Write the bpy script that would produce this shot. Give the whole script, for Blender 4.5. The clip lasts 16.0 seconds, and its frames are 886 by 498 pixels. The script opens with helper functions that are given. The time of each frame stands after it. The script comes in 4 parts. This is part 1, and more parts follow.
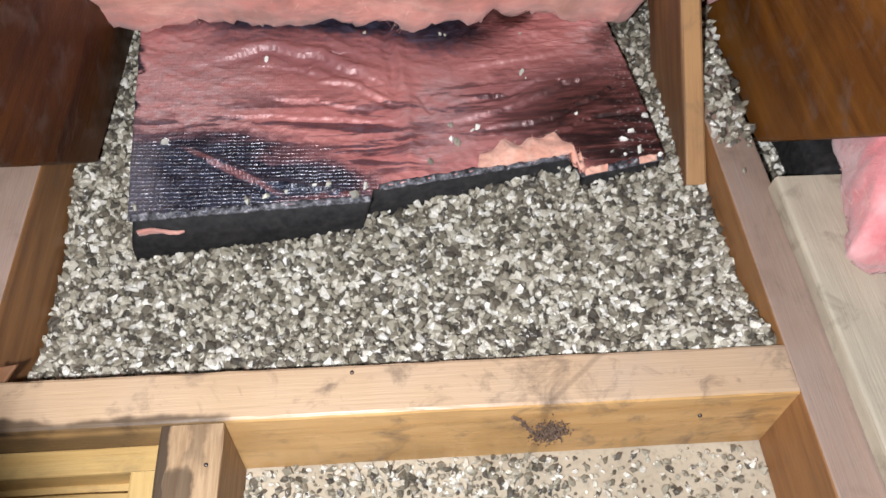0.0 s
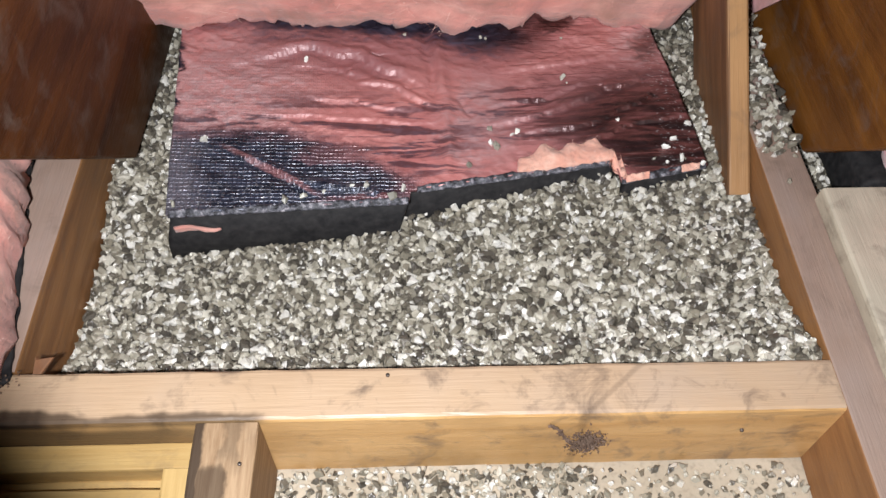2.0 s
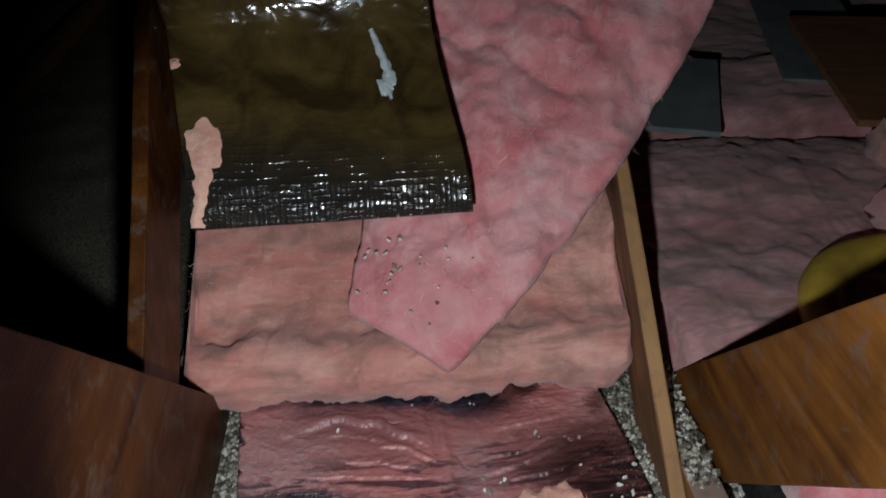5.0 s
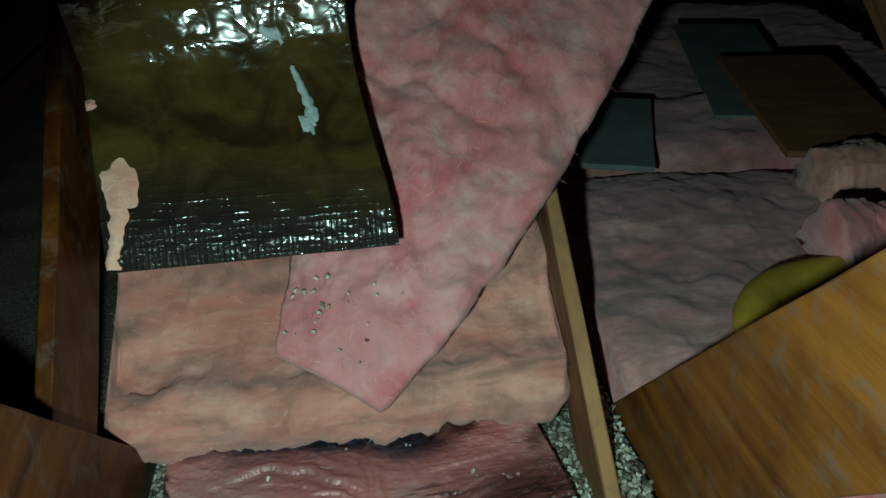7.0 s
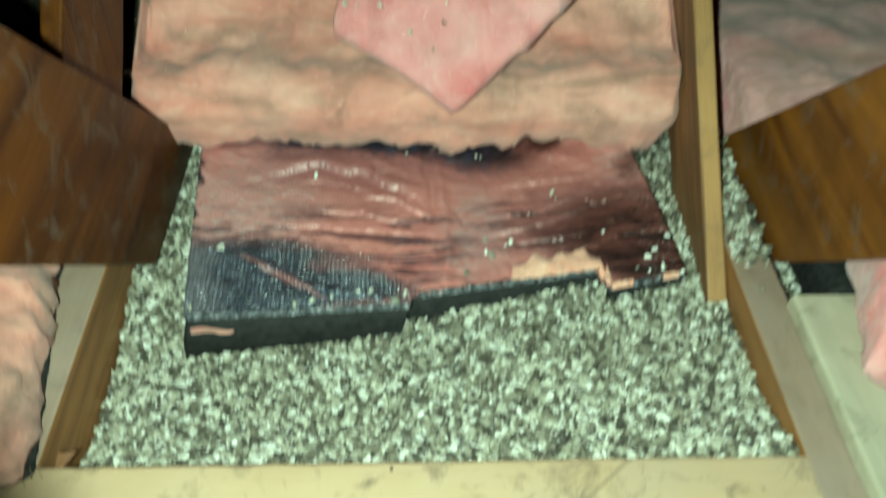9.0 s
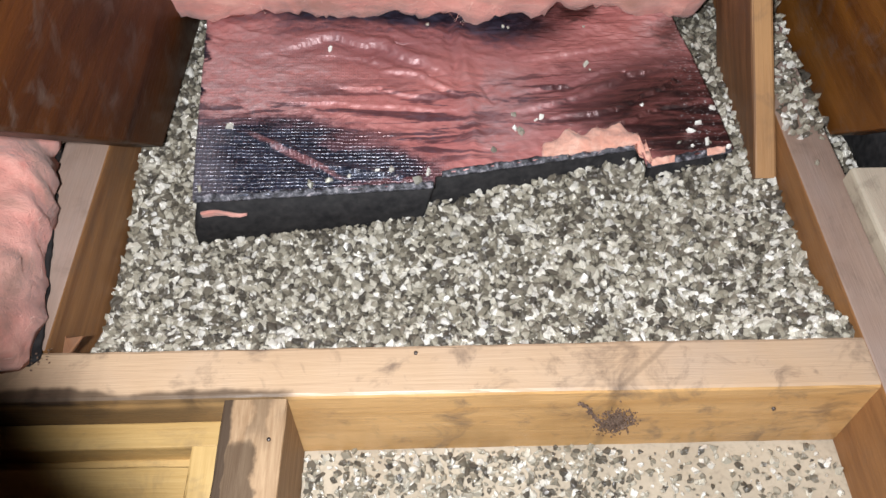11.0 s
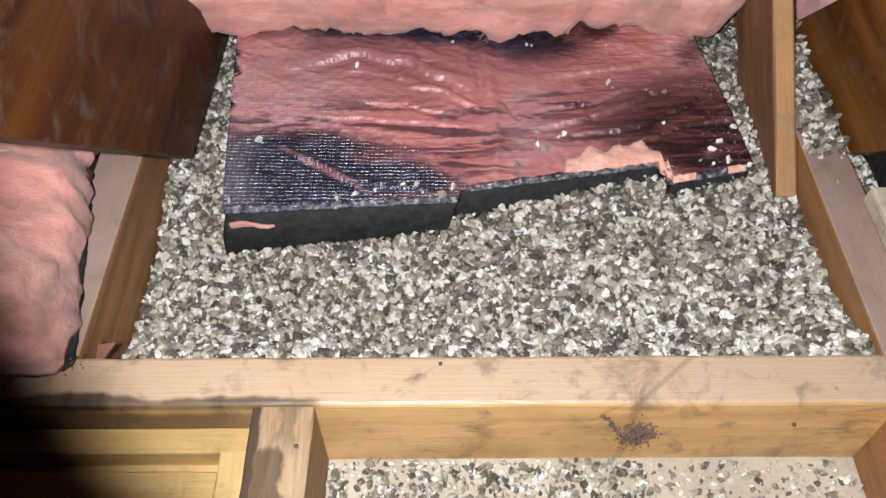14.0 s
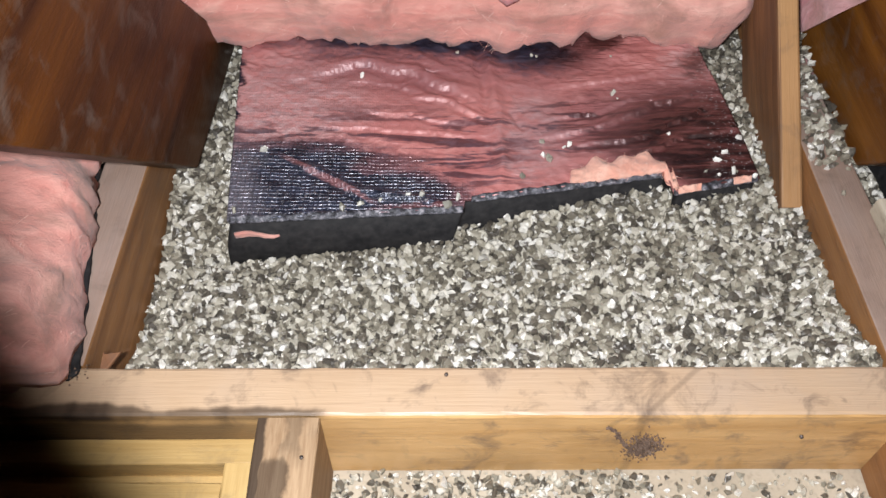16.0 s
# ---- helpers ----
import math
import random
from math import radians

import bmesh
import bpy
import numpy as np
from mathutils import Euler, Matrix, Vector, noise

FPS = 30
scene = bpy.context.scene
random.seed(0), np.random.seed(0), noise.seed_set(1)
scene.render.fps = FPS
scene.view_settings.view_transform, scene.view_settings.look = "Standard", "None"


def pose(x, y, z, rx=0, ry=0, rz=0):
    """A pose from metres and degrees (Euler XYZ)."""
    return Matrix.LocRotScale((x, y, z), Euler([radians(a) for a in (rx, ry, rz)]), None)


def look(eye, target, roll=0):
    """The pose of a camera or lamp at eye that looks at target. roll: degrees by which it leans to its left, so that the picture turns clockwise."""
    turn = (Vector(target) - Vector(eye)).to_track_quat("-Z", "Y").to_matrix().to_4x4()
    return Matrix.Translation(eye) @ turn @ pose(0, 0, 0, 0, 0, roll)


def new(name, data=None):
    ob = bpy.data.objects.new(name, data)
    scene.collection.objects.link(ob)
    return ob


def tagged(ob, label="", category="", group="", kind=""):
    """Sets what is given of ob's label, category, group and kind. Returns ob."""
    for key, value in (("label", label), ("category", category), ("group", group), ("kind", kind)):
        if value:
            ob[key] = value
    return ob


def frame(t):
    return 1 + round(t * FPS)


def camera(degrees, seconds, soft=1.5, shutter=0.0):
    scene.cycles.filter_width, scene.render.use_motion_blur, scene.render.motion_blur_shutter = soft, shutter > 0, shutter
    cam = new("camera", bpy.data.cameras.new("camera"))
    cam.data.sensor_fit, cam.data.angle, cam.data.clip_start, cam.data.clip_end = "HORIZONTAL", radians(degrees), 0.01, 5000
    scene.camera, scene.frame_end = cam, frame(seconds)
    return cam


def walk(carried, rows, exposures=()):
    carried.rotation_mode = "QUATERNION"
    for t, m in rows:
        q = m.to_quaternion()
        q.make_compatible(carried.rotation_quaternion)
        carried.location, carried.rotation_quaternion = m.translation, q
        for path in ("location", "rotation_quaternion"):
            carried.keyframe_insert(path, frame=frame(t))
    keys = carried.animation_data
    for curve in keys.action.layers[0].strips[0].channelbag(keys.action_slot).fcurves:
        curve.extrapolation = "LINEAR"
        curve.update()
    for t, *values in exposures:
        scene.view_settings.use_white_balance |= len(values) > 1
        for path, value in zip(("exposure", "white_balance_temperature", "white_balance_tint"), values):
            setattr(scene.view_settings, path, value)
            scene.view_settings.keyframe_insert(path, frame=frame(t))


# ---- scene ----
cam = camera(57.0, 16.0, shutter=0.5)
PATH = [
    (0, (-0.021, 0.165, 0.607), (0.102, 1.332, -1.013), 2.6),
    (0.5, (-0.021, 0.177, 0.586), (0.078, 1.328, -1.047), 2.4),
    (1, (-0.026, 0.174, 0.584), (0.047, 1.335, -1.043), 2.0),
    (1.5, (-0.029, 0.168, 0.593), (0.039, 1.352, -1.017), 1.9),
    (2, (-0.033, 0.167, 0.598), (0.036, 1.354, -1.011), 1.9),
    (2.5, (-0.033, 0.165, 0.601), (0.027, 1.351, -1.008), 1.7),
    (3, (-0.037, 0.159, 0.61), (0.017, 1.362, -0.987), 1.5),
    (3.5, (-0.039, 0.15, 0.627), (0.004, 1.386, -0.945), 0.8),
    (4, (-0.044, 0.132, 0.652), (0.003, 1.448, -0.853), 0.3),
    (4.5, (-0.034, 0.102, 0.746), (0.037, 1.613, -0.562), -0.9),
    (5, (-0.061, 0.042, 0.81), (0.077, 1.718, -0.273), -0.7),
    (7.3, (-0.016, 0.034, 0.774), (0.222, 1.773, -0.186), -1.2),
    (7.5, (-0.015, 0.032, 0.775), (0.217, 1.77, -0.188), -1.2),
    (8, (-0.018, 0.041, 0.77), (0.186, 1.74, -0.266), -0.7),
    (8.5, (-0.043, 0.109, 0.731), (0.112, 1.652, -0.531), 1.0),
    (9, (-0.043, 0.132, 0.635), (0.052, 1.52, -0.801), 2.6),
    (9.5, (-0.035, 0.148, 0.579), (0.024, 1.35, -1.018), 1.2),
    (12, (-0.049, 0.142, 0.585), (-0.018, 1.38, -0.986), 0.4),
    (12.5, (-0.05, 0.14, 0.587), (-0.022, 1.382, -0.981), 0.4),
    (13, (-0.051, 0.139, 0.586), (-0.038, 1.379, -0.983), -0.2),
    (13.5, (-0.05, 0.139, 0.587), (-0.043, 1.383, -0.979), -0.3),
    (14, (-0.052, 0.138, 0.589), (-0.048, 1.387, -0.973), -0.1),
    (14.5, (-0.054, 0.135, 0.589), (-0.054, 1.398, -0.962), 0.2),
    (15, (-0.053, 0.136, 0.589), (-0.054, 1.41, -0.952), 0.1),
    (15.5, (-0.05, 0.137, 0.59), (-0.053, 1.413, -0.95), -0.4),
    (16, (-0.056, 0.139, 0.588), (-0.053, 1.407, -0.958), 0.0),
]
EXPOSURES = [(0.0, 0.0, 6500, 10), (3.6, -0.05, 6500, 10), (4.4, -0.5, 6450, 6), (5.0, -1.05, 6100, 2), (7.4, -1.0, 5500, -48), (8.3, -0.6, 5600, -50),
             (9.0, 0.05, 6400, -50), (9.5, 0.3, 6700, -42), (9.8, 0.0, 6500, 4), (12.0, 0.0, 6500, 10), (16.0, 0.0, 6500, 10)]
walk(cam, [(t, look(eye, target, roll)) for t, eye, target, roll in PATH], EXPOSURES)

# ---- light: a hand torch held beside the camera, and a nearly dark attic ----
world = bpy.data.worlds.new("dark_attic")
scene.world = world
world.use_nodes = True
world.node_tree.nodes["Background"].inputs[0].default_value = (0.5, 0.6, 0.7, 1)
world.node_tree.nodes["Background"].inputs[1].default_value = 0.003
TORCH = (-0.09, 0.12, 0.62)
torch_data = bpy.data.lights.new("torch", "SPOT")
torch_data.energy = 34.0
torch_data.color = (0.95, 0.96, 1.0)
torch_data.shadow_soft_size = 0.012
torch_data.spot_size = radians(92)
torch_data.spot_blend = 0.28
torch = new("torch", torch_data)
torch.matrix_world = look(TORCH, (0.16, 0.78, 0.12))


# ---- materials ----
def nodes_of(name, rough=0.7, metal=0.0, spec=0.4):
    m = bpy.data.materials.new(name)
    m.use_nodes = True
    nt = m.node_tree
    b = nt.nodes["Principled BSDF"]
    b.inputs["Roughness"].default_value = rough
    b.inputs["Metallic"].default_value = metal
    b.inputs["Specular IOR Level"].default_value = spec
    return m, nt, b


def add(nt, kind, **kw):
    n = nt.nodes.new(kind)
    for k, v in kw.items():
        if k in n.inputs:
            n.inputs[k].default_value = v
    return n


def coords(nt, scale=(1, 1, 1), out="Object", loc=(0, 0, 0)):
    tc = nt.nodes.new("ShaderNodeTexCoord")
    mp = nt.nodes.new("ShaderNodeMapping")
    mp.inputs["Scale"].default_value = scale
    mp.inputs["Location"].default_value = loc
    nt.links.new(tc.outputs[out], mp.inputs["Vector"])
    return mp.outputs[0]


def noise_of(nt, vec, scale, detail=4.0, rough=0.55, distortion=0.0):
    n = add(nt, "ShaderNodeTexNoise", Scale=scale, Detail=detail, Roughness=rough, Distortion=distortion)
    nt.links.new(vec, n.inputs["Vector"])
    return n.outputs["Fac"]


def ramp(nt, fac, stops):
    r = nt.nodes.new("ShaderNodeValToRGB")
    e = r.color_ramp.elements
    while len(e) < len(stops):
        e.new(0.5)
    for el, (p, c) in zip(e, stops):
        el.position = p
        el.color = (c, c, c, 1) if isinstance(c, (int, float)) else (*c, 1)
    nt.links.new(fac, r.inputs[0])
    return r.outputs[0]


def mixed(nt, fac, a, b, mode="MIX"):
    n = nt.nodes.new("ShaderNodeMix")
    n.data_type, n.blend_type = "RGBA", mode
    for sock, v in ((n.inputs[0], fac), (n.inputs[6], a), (n.inputs[7], b)):
        if isinstance(v, tuple):
            sock.default_value = (*v, 1)
        elif isinstance(v, (int, float)):
            sock.default_value = v
        else:
            nt.links.new(v, sock)
    return n.outputs[2]


def calc(nt, op, a, b=0.0, clamp=False):
    n = nt.nodes.new("ShaderNodeMath")
    n.operation, n.use_clamp = op, clamp
    for sock, v in zip(n.inputs, (a, b)):
        if isinstance(v, (int, float)):
            sock.default_value = v
        else:
            nt.links.new(v, sock)
    return n.outputs[0]


def span(nt, value, a, b):
    """0 at a, 1 at b, smooth between."""
    n = nt.nodes.new("ShaderNodeMapRange")
    n.interpolation_type = "SMOOTHSTEP"
    nt.links.new(value, n.inputs[0])
    n.inputs[1].default_value, n.inputs[2].default_value = (a, b) if a < b else (b, a)
    n.inputs[3].default_value, n.inputs[4].default_value = (0, 1) if a < b else (1, 0)
    return n.outputs[0]


def xyz(nt, vec):
    n = nt.nodes.new("ShaderNodeSeparateXYZ")
    nt.links.new(vec, n.inputs[0])
    return n.outputs


def relief(nt, b, height, strength=0.3, distance=0.002):
    n = add(nt, "ShaderNodeBump", Strength=strength, Distance=distance)
    nt.links.new(height, n.inputs["Height"])
    nt.links.new(n.outputs[0], b.inputs["Normal"])


def facing_up(nt):
    g = nt.nodes.new("ShaderNodeNewGeometry")
    return xyz(nt, g.outputs["Normal"])[2]


def wood(name, light, dark, rough=0.6, dust=None, dust_amount=0.0, spec=0.35, stain=None, knots=0.0, turn=0.0, across=14, streak=0.35, smudge=0.45):
    """Sawn timber with its grain along the board's own x."""
    m, nt, b = nodes_of(name, rough, 0, spec)
    oi = nt.nodes.new("ShaderNodeObjectInfo")
    tc = nt.nodes.new("ShaderNodeTexCoord")
    sh = nt.nodes.new("ShaderNodeVectorMath")
    sh.operation = "MULTIPLY_ADD"
    nt.links.new(oi.outputs["Random"], sh.inputs[0])
    sh.inputs[1].default_value = (7, 3, 5)
    tn = nt.nodes.new("ShaderNodeMapping")
    tn.inputs["Rotation"].default_value = (0, 0, radians(turn))
    nt.links.new(tc.outputs["Object"], tn.inputs["Vector"])
    nt.links.new(tn.outputs[0], sh.inputs[2])
    mp = nt.nodes.new("ShaderNodeMapping")
    mp.inputs["Scale"].default_value = (across * 0.09, across, across)
    nt.links.new(sh.outputs[0], mp.inputs["Vector"])
    grain = noise_of(nt, mp.outputs[0], 5, 5, 0.6, 0.6)
    mp2 = nt.nodes.new("ShaderNodeMapping")
    mp2.inputs["Scale"].default_value = (5, 120, 120)
    nt.links.new(sh.outputs[0], mp2.inputs["Vector"])
    fine = noise_of(nt, mp2.outputs[0], 4, 3, 0.6)
    blot = noise_of(nt, sh.outputs[0], 9, 4, 0.6)
    col = mixed(nt, ramp(nt, grain, [(0.35, 0.0), (0.68, 1.0)]), light, dark)
    col = mixed(nt, ramp(nt, fine, [(0.4, 0.0), (0.75, streak)]), col, dark)
    col = mixed(nt, ramp(nt, blot, [(0.45, 0.0), (0.8, smudge)]), col, tuple(c * 0.5 for c in dark))
    if knots:
        v = add(nt, "ShaderNodeTexVoronoi", Scale=knots)
        mk = nt.nodes.new("ShaderNodeMapping")
        mk.inputs["Scale"].default_value = (0.45, 1, 1)
        nt.links.new(sh.outputs[0], mk.inputs["Vector"])
        nt.links.new(mk.outputs[0], v.inputs["Vector"])
        col = mixed(nt, ramp(nt, v.outputs["Distance"], [(0.05, 0.8), (0.13, 0.0)]), col, tuple(c * 0.35 for c in dark))
    if dust:
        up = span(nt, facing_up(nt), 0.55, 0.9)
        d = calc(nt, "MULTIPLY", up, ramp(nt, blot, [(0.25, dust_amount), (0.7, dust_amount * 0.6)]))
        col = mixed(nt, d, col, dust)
    soil = noise_of(nt, sh.outputs[0], 28, 7, 0.7, 0.6)
    col = mixed(nt, ramp(nt, soil, [(0.52, 0.0), (0.72, smudge)]), col, (0.12, 0.085, 0.065))
    if stain:
        col = mixed(nt, stain(nt, grain, blot), col, (0.035, 0.022, 0.015))
    nt.links.new(col, b.inputs["Base Color"])
    relief(nt, b, calc(nt, "ADD", fine, grain), 0.35, 0.0015)
    return m


def fibre(name, a, b_, c, scale=1.0, streak=(1, 1, 1), dirt=0.0, pale=None, grime=0.0):
    """Glass wool: matted streaks in three tones, settled pale dust and grey-brown grime."""
    m, nt, b = nodes_of(name, 0.95, 0, 0.1)
    v = coords(nt, streak)
    n1 = noise_of(nt, v, 10 * scale, 4, 0.55, 0.5)
    n2 = noise_of(nt, v, 42 * scale, 5, 0.6, 0.5)
    n3 = noise_of(nt, coords(nt, loc=(3, 1, 2)), 5 * scale, 3)
    col = mixed(nt, ramp(nt, n1, [(0.36, 0.0), (0.62, 1.0)]), a, b_)
    col = mixed(nt, ramp(nt, n2, [(0.45, 0.0), (0.75, 0.6)]), col, c)
    col = mixed(nt, ramp(nt, n3, [(0.48, 0.0), (0.68, 0.5)]), col, tuple(x * 0.62 for x in b_))
    if pale:
        n5 = noise_of(nt, coords(nt, (1, 1, 1), loc=(6, 2, 7)), 13, 4, 0.55, 0.7)
        col = mixed(nt, ramp(nt, n5, [(0.53, 0.0), (0.70, 0.6)]), col, pale)
    if grime:
        n6 = noise_of(nt, coords(nt, (1, 2.6, 2.6), loc=(2, 5, 3)), 6.5, 5, 0.6, 1.2)
        col = mixed(nt, ramp(nt, n6, [(0.46, 0.0), (0.66, grime)]), col, (0.30, 0.17, 0.13))
    if dirt:
        n4 = noise_of(nt, coords(nt, loc=(9, 4, 1)), 30, 5)
        col = mixed(nt, ramp(nt, n4, [(0.5, 0.0), (0.7, dirt)]), col, (0.12, 0.09, 0.08))
    nt.links.new(col, b.inputs["Base Color"])
    fine = noise_of(nt, v, 260 * scale, 4, 0.7, 1.0)
    relief(nt, b, calc(nt, "ADD", n2, calc(nt, "MULTIPLY", fine, 0.35)), 0.6, 0.005)
    b.inputs["Sheen Weight"].default_value = 0.3
    return m


def header_stain(nt, grain, blot):
    """Old water marks: along the front arris and down the face at one end."""
    p = xyz(nt, coords(nt))
    wob = calc(nt, "MULTIPLY", noise_of(nt, coords(nt, (1, 0.2, 0.2)), 16, 4), 0.022)
    arris = span(nt, calc(nt, "ADD", p[1], wob), 0.0005, -0.004)
    end = span(nt, p[0], 0.83, 0.81)
    low = calc(nt, "MULTIPLY", span(nt, calc(nt, "ADD", p[2], wob), 0.056, 0.040), span(nt, p[0], 0.83, 0.74))
    top = span(nt, p[2], 0.035, 0.043)
    mark = calc(nt, "MULTIPLY", arris, top)
    edge = calc(nt, "MULTIPLY", mark, end)
    line = calc(nt, "ABSOLUTE", calc(nt, "SUBTRACT", calc(nt, "ADD", p[0], wob), calc(nt, "ADD", calc(nt, "MULTIPLY", p[1], 1.3), 1.074)))
    smear = calc(nt, "MULTIPLY", span(nt, line, 0.005, 0.001), 0.28)
    marks = calc(nt, "ADD", calc(nt, "MULTIPLY", edge, 0.75), calc(nt, "MULTIPLY", low, 0.85), True)
    return calc(nt, "MAXIMUM", marks, smear)


def stub_stain(nt, grain, blot):
    """Water marks on the trimmer: a soaked edge, a dark blotch and a fainter run at its end."""
    p = xyz(nt, coords(nt))
    wob = calc(nt, "MULTIPLY", calc(nt, "SUBTRACT", noise_of(nt, coords(nt), 60, 4), 0.5), 0.022)
    y = calc(nt, "ADD", p[1], wob)
    x = calc(nt, "ADD", p[0], wob)
    blotch = calc(nt, "MULTIPLY", span(nt, y, -0.0055, -0.0015), span(nt, x, 0.874, 0.866))
    run = calc(nt, "MULTIPLY", calc(nt, "MULTIPLY", span(nt, y, -0.014, -0.009), span(nt, y, 0.006, 0.001)), calc(nt, "MULTIPLY", span(nt, x, 0.862, 0.880), 0.45))
    edge = span(nt, calc(nt, "ADD", p[1], calc(nt, "MULTIPLY", wob, 0.3)), 0.0125, 0.0150)
    return calc(nt, "MULTIPLY", calc(nt, "MAXIMUM", calc(nt, "MAXIMUM", calc(nt, "MULTIPLY", blotch, 0.8), edge), run), 0.9)


DUST = (0.34, 0.265, 0.23)
M_PINE = wood("pine_header", (0.72, 0.45, 0.20), (0.54, 0.30, 0.11), 0.4, (0.46, 0.345, 0.255), 0.95, 0.45, header_stain, knots=3.2, across=8, streak=0.2, smudge=0.8)
M_PINE2 = wood("pine_pale", (0.58, 0.40, 0.17), (0.42, 0.26, 0.09), 0.5, across=9, smudge=0.4)
M_STUB = wood("pine_stub_dusty", (0.46, 0.31, 0.18), (0.27, 0.16, 0.08), 0.6, (0.44, 0.34, 0.24), 0.2, 0.3, stub_stain, across=60, streak=0.6, smudge=0.3)
M_JOIST = wood("joist_timber", (0.33, 0.16, 0.06), (0.2, 0.09, 0.035), 0.55, DUST, 0.95, smudge=0.35)
# faces turned upward get a paler orange-tan than the brown sides
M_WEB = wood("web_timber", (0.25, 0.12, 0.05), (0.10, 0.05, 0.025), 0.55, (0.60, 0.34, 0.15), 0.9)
M_BRACE_PALE = wood("brace_timber_pale", (0.22, 0.085, 0.014), (0.075, 0.024, 0.005), 0.45, spec=0.22, knots=8, turn=-47, across=6, streak=0.12, smudge=0.85)
# left-hand timbers: the torch beam's falloff is put into this darker brown
M_BRACE_DIM = wood("brace_timber_dim", (0.115, 0.037, 0.005), (0.032, 0.009, 0.002), 0.45, spec=0.2, knots=8, turn=-47, across=6, streak=0.12, smudge=0.85)
M_DECK = wood("roof_deck_wood", (0.12, 0.07, 0.04), (0.06, 0.035, 0.02), 0.7)
M_CREAM = wood("weathered_board", (0.52, 0.46, 0.35), (0.38, 0.32, 0.24), 0.7, (0.54, 0.48, 0.38), 0.5, across=10, smudge=0.6)
M_FAR_BROWN = wood("far_board", (0.28, 0.13, 0.06), (0.16, 0.07, 0.035), 0.7)
M_PINK = fibre("pink_glass_wool", (0.75, 0.38, 0.32), (0.62, 0.24, 0.20), (0.86, 0.55, 0.46), 1.0, (0.4, 1, 1.4), 0.25, grime=0.75)
M_ORANGE = fibre("orange_glass_wool", (0.88, 0.51, 0.39), (0.80, 0.39, 0.29), (0.92, 0.66, 0.54), 2.0)
M_PINK_FLAP = fibre("rose_glass_wool", (0.74, 0.33, 0.34), (0.60, 0.17, 0.185), (0.82, 0.50, 0.49), 0.8, (1, 0.8, 0.8), 0.1, pale=(0.80, 0.54, 0.54))
M_PINK_DUSTY = fibre("dusty_glass_wool", (0.68, 0.37, 0.37), (0.53, 0.23, 0.24), (0.76, 0.50, 0.49), 1.0, (0.5, 1.2, 1), 0.3, grime=0.7)

# plaster back of the ceiling below
M_PLASTER, nt, b = nodes_of("ceiling_board", 0.85)
v = coords(nt)
col = mixed(nt, ramp(nt, noise_of(nt, v, 14, 6), [(0.35, 0.0), (0.65, 1.0)]), (0.50, 0.43, 0.33), (0.38, 0.32, 0.24))
col = mixed(nt, ramp(nt, noise_of(nt, v, 220, 3), [(0.5, 0.0), (0.7, 0.5)]), col, (0.25, 0.21, 0.16))
nt.links.new(col, b.inputs["Base Color"])
relief(nt, b, noise_of(nt, v, 300, 4), 0.4, 0.001)

# loose-fill granules
M_GRAIN, nt, b = nodes_of("vermiculite", 0.28, 0.08, 0.9)
g = nt.nodes.new("ShaderNodeNewGeometry")
isl = g.outputs["Random Per Island"]
col = ramp(nt, isl, [(0.0, (0.05, 0.045, 0.04)), (0.17, (0.13, 0.115, 0.09)), (0.40, (0.31, 0.28, 0.215)),
                     (0.60, (0.49, 0.455, 0.365)), (0.78, (0.76, 0.72, 0.61)), (1.0, (0.96, 0.94, 0.88))])
lay = nt.nodes.new("ShaderNodeTexWave")
lay.inputs["Scale"].default_value, lay.inputs["Distortion"].default_value = 420, 6
nt.links.new(coords(nt), lay.inputs["Vector"])
col = mixed(nt, ramp(nt, lay.outputs["Fac"], [(0.3, 0.0), (0.9, 0.35)]), col, (0.22, 0.19, 0.14))
nt.links.new(col, b.inputs["Base Color"])
relief(nt, b, lay.outputs["Fac"], 0.5, 0.0008)


M_CRUMB, nt, b = nodes_of("pale_crumb", 0.4, 0, 0.6)
g = nt.nodes.new("ShaderNodeNewGeometry")
nt.links.new(ramp(nt, g.outputs["Random Per Island"], [(0.0, (0.10, 0.09, 0.07)), (0.25, (0.45, 0.44, 0.36)), (1.0, (0.92, 0.92, 0.86))]), b.inputs["Base Color"])
# bed below the chips: the shade of their gaps is put into its colour
M_BED, nt, b = nodes_of("fill_shade", 0.9, 0, 0.2)
n = noise_of(nt, coords(nt), 260, 4)
nt.links.new(ramp(nt, n, [(0.35, (0.05, 0.044, 0.035)), (0.7, (0.22, 0.195, 0.15))]), b.inputs["Base Color"])
relief(nt, b, n, 0.8, 0.003)


def blob(nt, x, y, cx, cy, rx, ry, soft=0.6):
    """1 inside an ellipse, fading out across its rim."""
    dx = calc(nt, "DIVIDE", calc(nt, "SUBTRACT", x, cx), rx)
    dy = calc(nt, "DIVIDE", calc(nt, "SUBTRACT", y, cy), ry)
    d = calc(nt, "SQRT", calc(nt, "ADD", calc(nt, "MULTIPLY", dx, dx), calc(nt, "MULTIPLY", dy, dy)))
    return span(nt, d, 1 + soft / 2, 1 - soft / 2)


def most(nt, *values):
    out = values[0]
    for v in values[1:]:
        out = calc(nt, "MAXIMUM", out, v)
    return out


def times(nt, *values):
    out = values[0]
    for v in values[1:]:
        out = calc(nt, "MULTIPLY", out, v)
    return out


